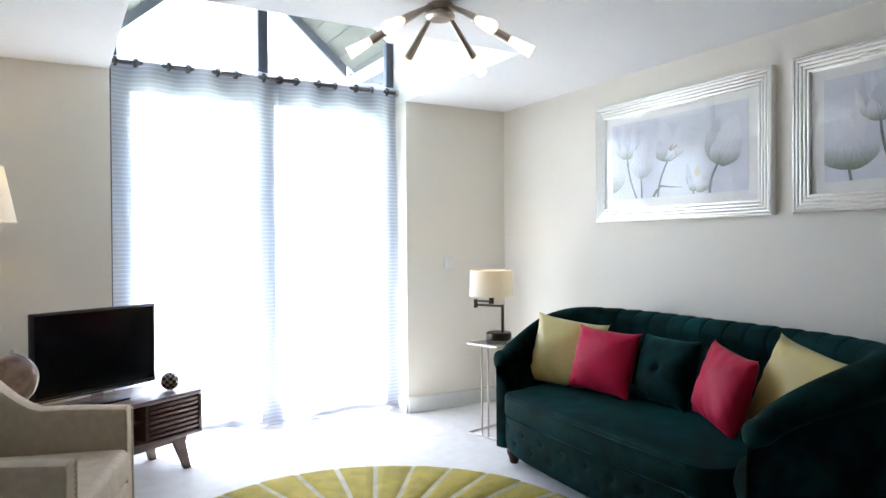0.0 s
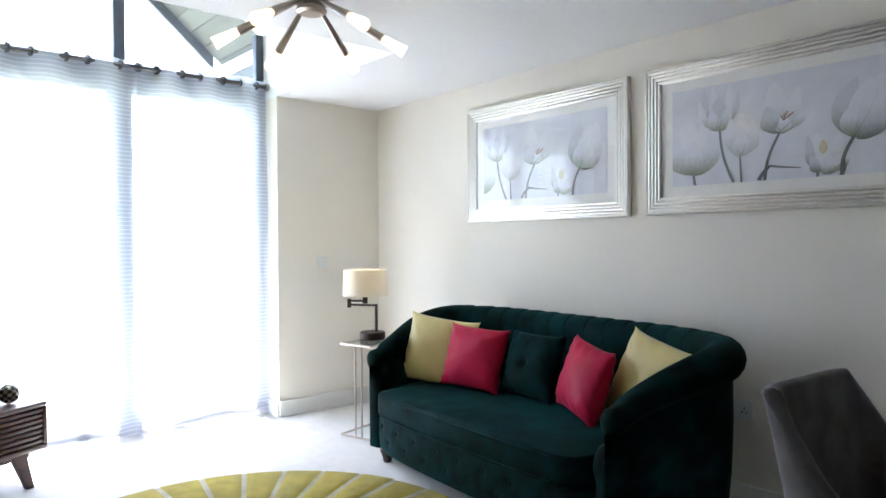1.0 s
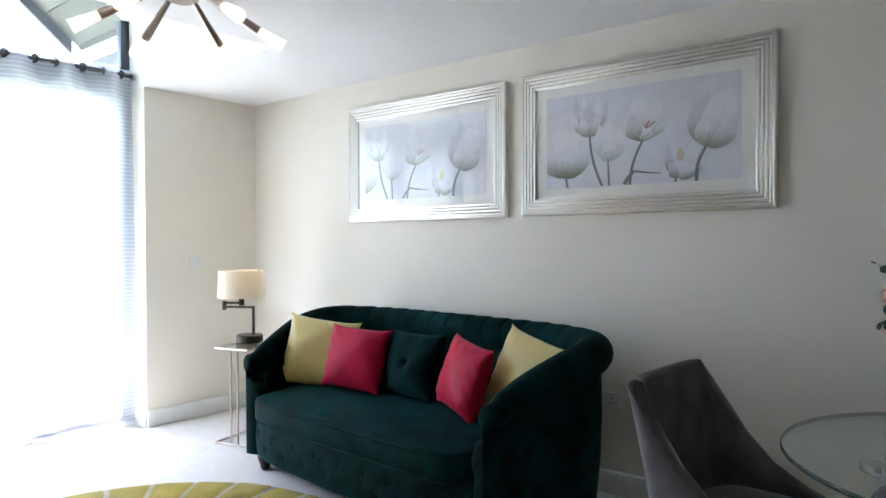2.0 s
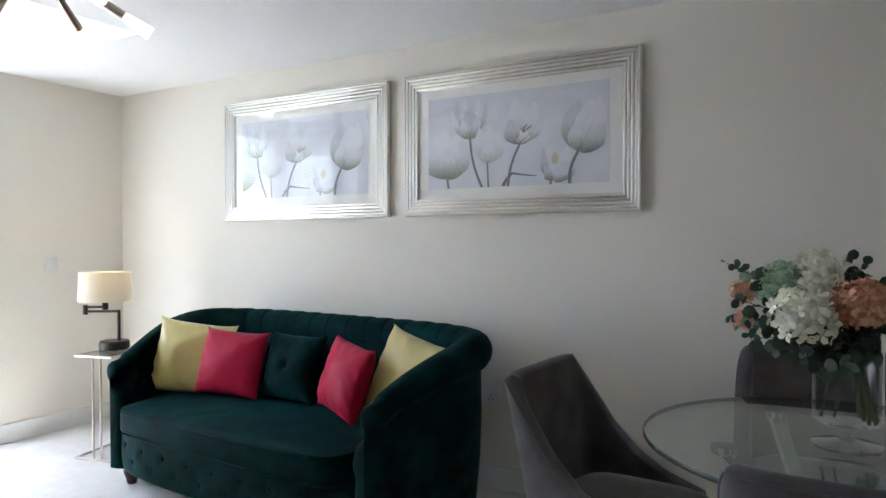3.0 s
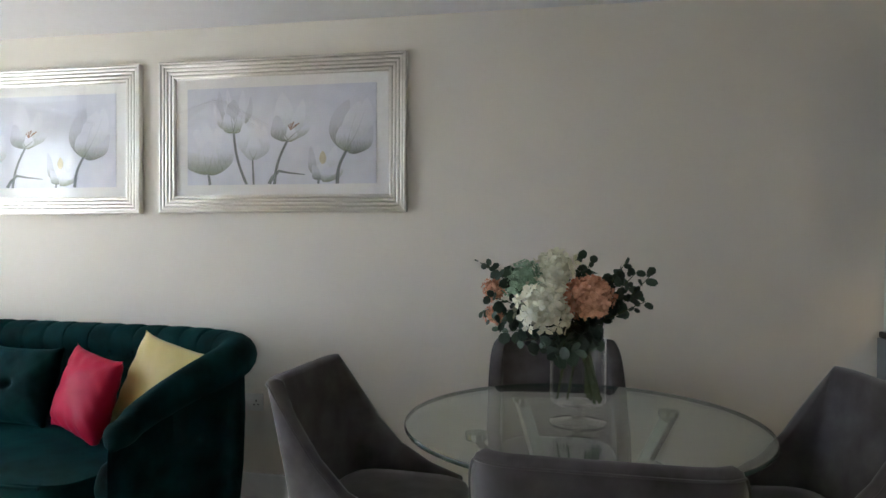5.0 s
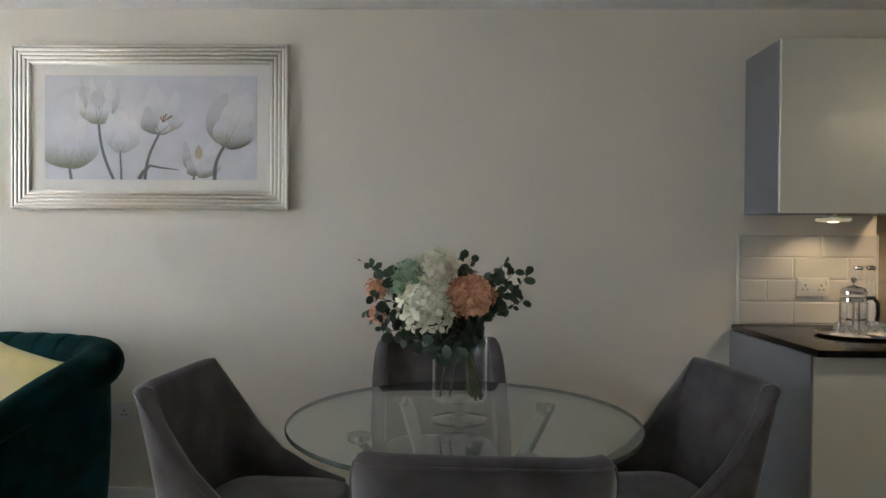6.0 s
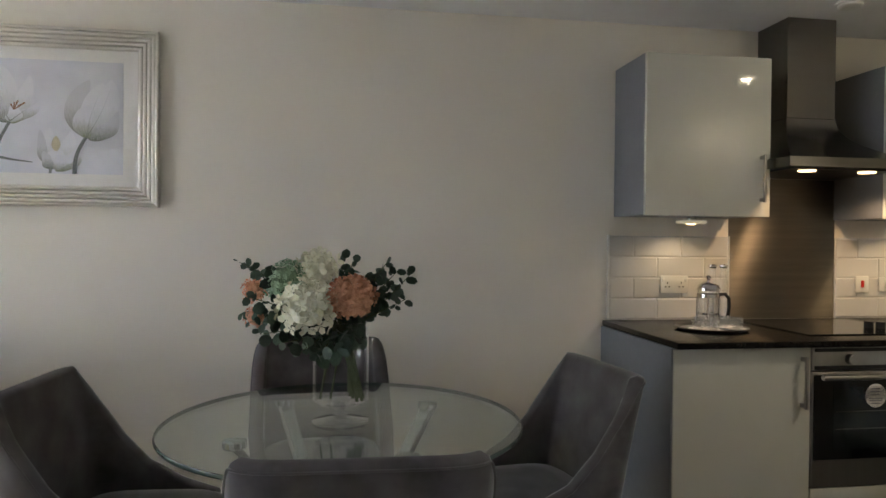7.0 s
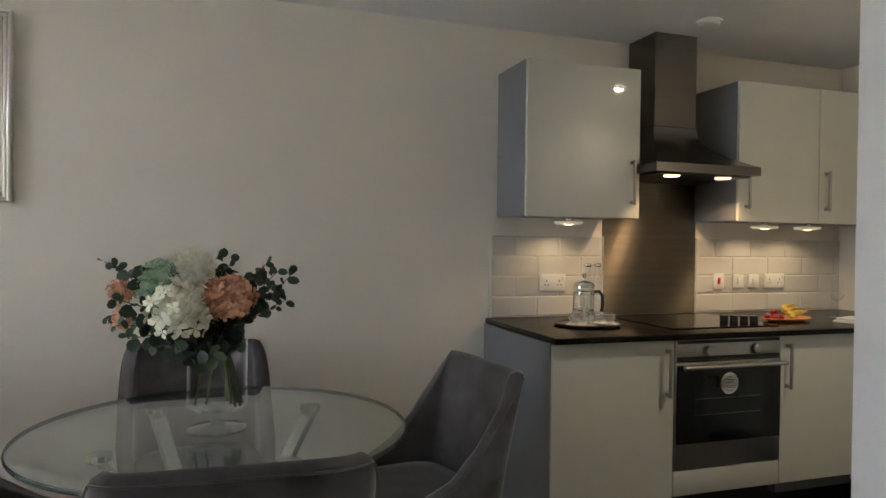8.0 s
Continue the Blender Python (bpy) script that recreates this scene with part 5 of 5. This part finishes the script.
heart = at(-0.03, 1.02, -0.02)
for px, pz, dy, sag, n, s in ((-0.335, 1.235, 0.02, 0.02, 13, 0.042), (-0.30, 1.225, -0.04, 0.015, 11, 0.045), (-0.265, 1.03, -0.03, 0.01, 10, 0.046),
                              (-0.335, 1.08, 0.03, 0.02, 12, 0.044), 
                              (0.205, 1.205, 0.0, -0.02, 14, 0.044), (0.135, 1.245, 0.03, 0.0, 13, 0.044), (0.185, 1.13, -0.03, 0.0, 11, 0.042), (0.11, 1.20, 0.04, 0.01, 10, 0.044),
                              (0.02, 1.24, 0.05, 0.02, 9, 0.045), (-0.01, 1.245, 0.09, 0.02, 8, 0.045), (-0.14, 0.985, -0.09, 0.01, 8, 0.050), (-0.085, 0.965, -0.10, 0.01, 9, 0.056),
                              (-0.02, 0.985, -0.10, 0.0, 8, 0.054), (0.05, 1.02, -0.06, 0.0, 8, 0.050), (-0.19, 1.01, -0.06, 0.0, 8, 0.048), (-0.30, 1.14, -0.05, 0.01, 12, 0.046), (-0.29, 1.07, -0.06, 0.01, 12, 0.046), (-0.25, 1.19, -0.03, 0.01, 10, 0.044), (0.15, 1.17, 0.02, 0.01, 12, 0.044), (0.16, 1.215, -0.03, 0.0, 12, 0.04)):
    sprig(heart, at(-0.05 + (px + 0.05) * 0.93, pz - 0.012, dy), sag, n + 5, s * 1.08)
for k in range(11):
    a = rnd.uniform(0, 6.28)
    foot_ = Vector((0.045 + 0.022 * math.cos(a), 0.03 * math.sin(a), 0.064 + rnd.uniform(0, 0.02)))
    head = Vector((rnd.uniform(-0.035, 0.015), rnd.uniform(-0.03, 0.03), 0.30))
    part("stem", tube([foot_, foot_.lerp(head, 0.5) + Vector((0.006, 0, 0)), head], [0.0045, 0.004, 0.004], 7), STALK, flowers)
for x in (-0.05, -0.02):
    part("stem", tube([(x - 0.01, 0.01, 0.066), (x + 0.03, 0, 0.30)], 0.003, 6), STALK, flowers)

# ---- kitchen: wall units ----
UY, UB, UT = 2.86, 1.418, 2.132     # front of the doors, bottom and top of the wall units


def bar_handle(parent, x, y, z0, z1):
    bm = box(x - 0.006, x + 0.006, y - 0.036, y - 0.024, z0, z1, 0.002)
    h = part("handle", bm, STEEL, parent, "brushed steel bar handle")
    for z in (z0 + 0.012, z1 - 0.012):
        part("bracket", box(x - 0.006, x + 0.006, y - 0.024, y, z - 0.008, z + 0.008), STEEL, h)


def wall_unit(x0, x1, doors, handle):
    ob = thing("wall_cabinet", "cream gloss wall cabinet with grey sides", "cabinet", group="kitchen wall cabinets")
    part("body", box(x0, x1, UY + 0.021, NY - 0.002, UB, UT, 0.001), GREY_SIDE, ob, "grey laminate carcass")
    w = (x1 - x0) / doors
    for k in range(doors):
        a, b = x0 + k * w + 0.0015, x0 + (k + 1) * w - 0.0015
        d = part("door", box(a, b, UY, UY + 0.019, UB - 0.004, UT, 0.002), GLOSS_CREAM, ob, "cream gloss door", smooth=0)
        side_ = handle[k]
        bar_handle(d, (b - 0.045) if side_ > 0 else (a + 0.045), UY, UB + 0.06, UB + 0.275)
    return ob


wall_unit(1.302, 1.905, 1, (1,))
wall_unit(2.495, EX - 0.003, 2, (-1, -1))


def unit_light(x):
    """A glass disc light under a wall unit."""
    y = UY + 0.14
    ob = thing("cabinet_light", "small lit glass disc light under the cabinet", "lamp", Matrix.Translation((x, y, UB)), "cabinet lights")
    part("stem", turned([(0, -0.001), (0.022, -0.001), (0.022, -0.014), (0, -0.014)], 20), CHROME, ob)
    part("disc", turned([(0, -0.036), (0.062, -0.034), (0.072, -0.026), (0.064, -0.020), (0, -0.017)], 32), DISC, ob, "lit glass disc")
    part("lens", turned([(0, -0.040), (0.020, -0.039), (0.022, -0.037), (0, -0.0365)], 20), SPOT, ob)
    lamp("cabinet_light_beam", "SPOT", (x, y, UB - 0.045), 0.17, (1.0, 0.72, 0.40), target=(x, y + 0.07, 0.9), size=0.02, cone=140)


for x in (1.60, 2.80, 3.10):
    unit_light(x)

# extractor hood
hood = thing("extractor_hood", "brushed steel chimney cooker hood with two lit lamps", "cooker hood")
HC = 2.185
rows = []
for z, w, y0 in ((1.63, 0.30, 2.70), (1.672, 0.30, 2.70)):
    rows.append([(HC - w, y0, z), (HC + w, y0, z), (HC + w, NY - 0.002, z), (HC - w, NY - 0.002, z)])
part("lip", loft(rows), STEEL_DARK, hood)
rows = []
for k in range(13):
    t = k / 12
    e = (1 - t) ** 2.1
    w, y0, z = 0.128 + 0.170 * e, 2.965 - 0.262 * e, 1.673 + 0.215 * t
    rows.append([(HC - w, y0, z), (HC + w, y0, z), (HC + w, NY - 0.002, z), (HC - w, NY - 0.002, z)])
part("canopy", loft(rows), STEEL_DARK, hood, smooth=30)
part("chimney", box(HC - 0.127, HC + 0.127, 2.965, NY - 0.002, 1.889, C - 0.001, 0.003), STEEL_DARK, hood, smooth=0)
part("filter", box(HC - 0.27, HC + 0.27, 2.74, NY - 0.04, 1.622, 1.6295), BLACK, hood, "dark mesh filter")
for x in (HC - 0.15, HC + 0.15):
    part("hood_lens", turned([(0, 1.6165), (0.035, 1.6165), (0.038, 1.6215), (0, 1.6215)], 20, Matrix.Translation((x, 2.79, 0))), SPOT, hood, "lit lamp lens")
    lamp("hood_beam", "SPOT", (x, 2.80, 1.60), 0.36, (1.0, 0.66, 0.36), target=(x, 3.00, 0.9), size=0.02, cone=120)

# base units, oven, worktop
BY, BB, BT = 2.49, 0.205, 0.884


def base_unit(x0, x1, handle, left_side=False):
    ob = thing("base_cabinet", "cream gloss base cabinet with steel handle", "cabinet", group="kitchen base cabinets")
    part("body", box(x0, x1, BY + 0.021, NY - 0.002, BB - 0.05, BT, 0.001), GREY_SIDE, ob, "grey laminate carcass")
    part("plinth", box(x0 + 0.0, x1, BY + 0.06, BY + 0.075, 0.007, BB - 0.051), BLACK, ob, "dark recessed plinth")
    d = part("door", box(x0 + 0.0015, x1 - 0.0015, BY, BY + 0.019, BB - 0.055 if left_side else BB, BT - 0.004, 0.002), GLOSS_CREAM, ob, "cream gloss door", smooth=0)
    x = (x1 - 0.04) if handle > 0 else (x0 + 0.032)
    bar_handle(d, x, BY, 0.640, 0.848)


base_unit(1.250, 1.838, 1, True)
base_unit(2.416, 2.868, -1)
panel = part("end_panel", box(1.243, 1.2495, BY + 0.002, NY - 0.002, 0.006, BT), GREY_SIDE, None)
tagged(panel, "grey laminate end panel beside the dining chairs", "panel", kind=st)
# units that return along the end wall
ret = thing("corner_cabinet", "cream gloss cabinet run along the end wall", "cabinet", group="kitchen base cabinets")
part("body", box(2.92, EX - 0.002, 1.36, NY - 0.002, BB - 0.05, BT), GREY_SIDE, ret)
for k in range(2):
    y1 = 2.488 - k * 0.56
    d = part("door", box(2.90, 2.919, y1 - 0.555, y1, BB, BT - 0.004, 0.002), GLOSS_CREAM, ret, "cream gloss door", smooth=0)
part("filler", box(2.869, 2.899, BY + 0.001, BY + 0.02, BB, BT - 0.004), GLOSS_CREAM, ret)
part("plinth", box(2.96, 2.975, 1.36, BY, 0.007, BB - 0.051), BLACK, ret)

wt = thing("worktop", "black laminate kitchen worktop", "worktop")
part("run", box(1.247, EX - 0.003, BY - 0.042, NY - 0.003, BT + 0.002, 0.912, 0.006, 3), WORKTOP, wt)
part("return", box(2.872, EX - 0.003, 1.345, BY - 0.043, BT + 0.002, 0.912, 0.004), WORKTOP, wt)

oven = thing("built_in_oven", "stainless steel built-in oven with a dark glass door", "oven")
OX0, OX1 = 1.842, 2.412
part("body", box(OX0, OX1, BY + 0.024, BY + 0.50, 0.285, 0.880), BLACK, oven)
part("control_panel", box(OX0, OX1, BY - 0.002, BY + 0.022, 0.787, 0.880, 0.002), STEEL, oven)
part("vent_strip", box(OX0 + 0.01, OX1 - 0.01, BY - 0.004, BY - 0.002, 0.862, 0.876), BLACK, oven)
part("display_strip", box(OX0 + 0.01, OX1 - 0.01, BY - 0.005, BY - 0.002, 0.790, 0.806), BLACK, oven)
for x in (OX0 + 0.165, OX1 - 0.15):
    part("knob", turned([(0, 0), (0.022, 0), (0.020, 0.022), (0.017, 0.025), (0, 0.025)], 24, pose(x, BY - 0.002, 0.832, 90, 0, 0)), STEEL, oven, "round steel knob")
odoor = part("oven_door", box(OX0, OX1, BY - 0.004, BY + 0.022, 0.318, 0.782, 0.003), STEEL, oven, "steel-framed dark glass door")
part("door_glass", box(OX0 + 0.006, OX1 - 0.006, BY - 0.010, BY - 0.005, 0.430, 0.770), HOB, odoor, "dark oven glass")
part("inner_window", box(OX0 + 0.09, OX1 - 0.10, BY - 0.0108, BY - 0.0102, 0.47, 0.72), surface("oven_window", (0.012, 0.016, 0.018), 0.1, grain=20, vary=0.1), odoor)
for z in (0.55, 0.62):
    part("oven_rack", box(OX0 + 0.10, OX1 - 0.12, BY - 0.0114, BY - 0.0109, z, z + 0.004), STEEL_DARK, odoor, smooth=0)
part("oven_handle", tube([(OX0 + 0.01, BY - 0.052, 0.768), (OX1 - 0.01, BY - 0.052, 0.768)], 0.011, 12), STEEL, odoor, "round steel bar handle")
for x in (OX0 + 0.045, OX1 - 0.045):
    part("handle_post", tube([(x, BY - 0.004, 0.768), (x, BY - 0.050, 0.768)], 0.008, 8), STEEL, odoor)
part("sticker", turned([(0, 0), (0.048, 0), (0.048, 0.0006), (0, 0.0006)], 32, pose(OX0 + 0.280, BY - 0.0102, 0.683, 90, 0, 0)), PLASTIC, odoor, "round white sticker")
for k, (w, z) in enumerate(((0.018, 0.711), (0.026, 0.699), (0.020, 0.687), (0.030, 0.671), (0.030, 0.663), (0.022, 0.651))):
    part("print_line", box(OX0 + 0.280 - w, OX0 + 0.280 + w, BY - 0.0114, BY - 0.0109, z - 0.0022, z + 0.0022), GREY_SIDE, odoor, smooth=0)
part("base_rail", box(OX0, OX1, BY + 0.0, BY + 0.019, BB, 0.313, 0.002), GLOSS_CREAM, oven, "cream gloss panel under the oven")
part("plinth", box(OX0, OX1, BY + 0.06, BY + 0.075, 0.007, BB - 0.005), BLACK, oven)

hob = thing("ceramic_hob", "flat black ceramic hob with four knobs", "hob", Matrix.Translation((0, 0, 0.9125)))
part("glass", box(1.90, 2.495, 2.58, 3.09, 0, 0.006, 0.002), HOB, hob, smooth=0)
for k in range(4):
    part("knob", turned([(0, 0), (0.020, 0), (0.020, 0.026), (0.018, 0.030), (0, 0.030)], 20, Matrix.Translation((2.335 + 0.042 * k, 2.765 - 0.02 * k, 0.006))), BLACK, hob, "black hob knob")

# tray with cafetiere and glasses
TX, TY = 1.590, 2.80
tray = thing("serving_tray", "round black serving tray on the worktop", "tray", Matrix.Translation((TX, TY, 0.9125)))
part("dish", turned([(0, 0), (0.135, 0), (0.152, 0.012), (0.155, 0.014), (0.150, 0.016), (0.133, 0.006), (0, 0.006)], 48), BLACK, tray)
caf = thing("cafetiere", "glass cafetiere with chrome lid and black handle", "coffee press", Matrix.Translation((TX - 0.005, TY + 0.02, 0.9190)))
part("beaker", turned([(0, 0.006), (0.043, 0.006), (0.045, 0.012), (0.045, 0.165), (0.047, 0.172)], 32), CUP_GLASS, caf).visible_shadow = False
part("base_ring", turned([(0.040, 0), (0.050, 0), (0.050, 0.016), (0.040, 0.016)], 32, closed=True), CHROME, caf)
part("band", turned([(0.0465, 0.135), (0.0485, 0.135), (0.0485, 0.150), (0.0465, 0.150)], 32, closed=True), CHROME, caf)
part("lid", turned([(0.050, 0.166), (0.050, 0.176), (0.042, 0.190), (0.02, 0.200), (0, 0.203)], 32), CHROME, caf, "domed chrome lid")
part("plunger", turned([(0, 0.20), (0.004, 0.20), (0.004, 0.212), (0.011, 0.216), (0.012, 0.224), (0.006, 0.232), (0, 0.233)], 16), CHROME, caf)
part("filter", turned([(0, 0.06), (0.042, 0.06), (0.042, 0.068), (0, 0.068)], 24), CHROME, caf)
for a in (0.6, 2.4, 4.2, 5.6):
    part("strut", box(0.0475 * math.cos(a) - 0.003, 0.0475 * math.cos(a) + 0.003, 0.0475 * math.sin(a) - 0.003, 0.0475 * math.sin(a) + 0.003, 0.016, 0.135), CHROME, caf)
part("handle", tube([(0.048, -0.008, 0.148), (0.075, -0.010, 0.150), (0.092, -0.012, 0.13), (0.094, -0.012, 0.09), (0.088, -0.012, 0.055)], 0.008, 10), BLACK, caf, "curved black handle")
for dx, dy in ((-0.085, -0.04), (0.085, -0.055), (-0.045, -0.09), (0.06, -0.005)):
    g = thing("glass_cup", "small clear glass cup on a white saucer", "cup", Matrix.Translation((TX + dx, TY + dy, 0.9192)), "coffee glasses")
    part("saucer", turned([(0, 0), (0.03, 0), (0.042, 0.006), (0.04, 0.008), (0.028, 0.003), (0, 0.003)], 24), PLASTIC, g, "white saucer")
    part("bowl", turned([(0, 0.004), (0.018, 0.004), (0.028, 0.020), (0.029, 0.035), (0.025, 0.055), (0.024, 0.055), (0.027, 0.034), (0.016, 0.008), (0, 0.008)], 24), CUP_GLASS, g).visible_shadow = False
for x in (1.722, 1.776):
    tall = thing("glass_bottle", "slender clear glass bottle with a chrome cap", "bottle", Matrix.Translation((x, 3.02, 0.9125)), "slender bottles")
    part("body", turned([(0, 0), (0.020, 0), (0.022, 0.006), (0.020, 0.20), (0.014, 0.245), (0.014, 0.262), (0.013, 0.262)], 24), CUP_GLASS, tall).visible_shadow = False
    part("cap", turned([(0, 0.262), (0.017, 0.262), (0.020, 0.268), (0.020, 0.276), (0.008, 0.282), (0, 0.283)], 24), CHROME, tall, "chrome cap")

# fruit on a board
plate = thing("fruit_platter", "oval orange platter on the worktop", "platter", pose(2.70, 2.74, 0.9125, 0, 0, 10))
bm = turned([(0, 0), (0.10, 0), (0.145, 0.016), (0.150, 0.018), (0.143, 0.021), (0.10, 0.006), (0, 0.006)], 40)
bmesh.ops.scale(bm, vec=(1, 0.6, 1), verts=bm.verts[:])
part("dish", bm, ORANGE, plate)
for k in range(3):
    f = thing("banana", "ripe yellow banana on the platter", "fruit", pose(2.745 + 0.006 * k, 2.70 + 0.035 * k, 0.932 + 0.012 * k, 0, 0, 22 + 6 * k), "bananas")
    pts = [(-0.085 + 0.17 * i / 10, 0.03 * math.sin(math.pi * i / 10), 0.008 + 0.022 * (i / 10) ** 1.5) for i in range(11)]
    part("skin", tube(pts, [0.005, 0.011, 0.015, 0.016, 0.017, 0.017, 0.016, 0.015, 0.012, 0.007, 0.004], 8), BANANA, f)
for k in range(6):
    a = k * 1.05
    f = thing("strawberry", "small red strawberry on the platter", "fruit", Matrix.Translation((2.605 + 0.033 * math.cos(a) * (k > 0), 2.725 + 0.03 * math.sin(a) * (k > 0), 0.921 + (0.022 if k == 0 else 0))), "strawberries")
    part("flesh", turned([(0, 0), (0.010, 0.004), (0.017, 0.014), (0.018, 0.022), (0.012, 0.030), (0, 0.032)], 14), BERRY, f)
wine = thing("wine_glass", "clear stemmed glass on the worktop", "glass", Matrix.Translation((3.10, 2.80, 0.9125)))
part("foot", turned([(0, 0), (0.034, 0), (0.034, 0.003), (0.004, 0.006), (0.0035, 0.09), (0, 0.09)], 24), VASE_GLASS, wine).visible_shadow = False
part("bowl", turned([(0, 0.09), (0.02, 0.095), (0.038, 0.125), (0.038, 0.155), (0.030, 0.20)], 24), VASE_GLASS, wine).visible_shadow = False
cloth = thing("tea_towel", "folded white tea towel on the worktop", "towel", pose(3.00, 2.62, 0.9125, 0, 0, 20))
part("fold", box(-0.09, 0.09, -0.06, 0.06, 0, 0.012, 0.005, 3), PLASTIC, cloth)
part("fold", box(-0.08, 0.085, -0.055, 0.05, 0.0125, 0.024, 0.005, 3), PLASTIC, cloth)

# steel splashback and plates on the tiles
solo("splashback", box(1.912, 2.502, NY - 0.008, NY - 0.001, 0.913, 1.622), SPLASH, "brushed steel splashback behind the hob", "splashback", st)
FACE = NY - 0.0165
wall_plate("wall_socket", "white double socket on the tiles", pose(1.612, FACE, 1.088), 0.146, 0.086, "double")
wall_plate("cooker_switch", "white switch with a red rocker on the tiles", pose(2.653, FACE, 1.088), 0.075, 0.086, "red")
wall_plate("light_switch", "white single switch on the tiles", pose(2.790, FACE, 1.088), 0.075, 0.075, "switch")
wall_plate("light_switch", "white single switch on the tiles", pose(2.898, FACE, 1.088), 0.075, 0.075, "switch")
wall_plate("wall_socket", "white double socket on the tiles", pose(3.048, FACE, 1.088), 0.146, 0.082, "double")

# ceiling fittings
smoke = thing("smoke_alarm", "white round smoke alarm on the ceiling", "smoke alarm", Matrix.Translation((2.20, 2.745, C)))
part("base", turned([(0, 0), (0.060, 0), (0.060, -0.010), (0, -0.010)], 32), PLASTIC, smoke)
part("cover", turned([(0.050, -0.010), (0.050, -0.020), (0.040, -0.026), (0, -0.028)], 32), PLASTIC, smoke)
down = thing("downlight", "recessed chrome ceiling downlight, lit", "lamp", Matrix.Translation((2.588, 1.61, C)))
part("trim", turned([(0.030, 0), (0.044, 0), (0.042, -0.005), (0.030, -0.006)], 32, closed=True), CHROME, down)
part("lens", turned([(0, -0.014), (0.012, -0.012), (0.022, -0.008), (0.0295, -0.002), (0.0295, -0.0005), (0, -0.0005)], 24), DOWN, down)
lamp("downlight_beam", "SPOT", (2.588, 1.61, C - 0.045), 1.3, (1.0, 0.84, 0.62), target=(2.588, 1.61, 0), size=0.02, cone=125)

# ---- wall tiles ----


def tiles(x0, x1, owner_name):
    owner = solo(owner_name, box(x0, x1, NY - 0.0105, NY - 0.001, 0.913, 1.327), GROUT, "white bevelled brick tiles above the worktop", "tiles", st)
    TW, TH, J = 0.248, 0.1005, 0.002
    cache = {}
    for r in range(4):
        z = 0.9165 + r * (TH + J)
        x = x0 - (TW / 2 if r % 2 else 0.0)
        while x < x1 - 0.01:
            a, b = max(x, x0 + 0.002), min(x + TW, x1 - 0.002)
            x += TW + J
            if b - a < 0.02:
                continue
            w = round(b - a, 4)
            if w not in cache:
                bm = bmesh.new()
                o = [(0, 0), (w, 0), (w, TH), (0, TH)]
                e = 0.006
                i_ = [(e, e), (w - e, e), (w - e, TH - e), (e, TH - e)]
                va = [bm.verts.new((p, 0, q)) for p, q in o]
                vb = [bm.verts.new((p, -0.005, q)) for p, q in o]
                vc = [bm.verts.new((p, -0.0078, q)) for p, q in i_]
                for lo, hi in ((va, vb), (vb, vc)):
                    for k in range(4):
                        bm.faces.new((lo[k], lo[(k + 1) % 4], hi[(k + 1) % 4], hi[k]))
                bm.faces.new(vc)
                cache[w] = mesh_of("tile", bm, TILE, 0)
            t = new("tile", cache[w])
            t.parent = owner
            t.location = (a, NY - 0.0061, z)


tiles(1.278, 1.908, "tiled_splashback")
tiles(2.506, EX - 0.003, "tiled_splashback")
solo("tile_trim", box(1.268, 1.2775, NY - 0.017, NY - 0.001, 0.913, 1.329, 0.002), PLASTIC, "white tile edge trim", "trim", st)
solo("tile_trim", box(1.9085, 1.9115, NY - 0.017, NY - 0.001, 0.913, 1.329), PLASTIC, "white tile edge trim", "trim", st)
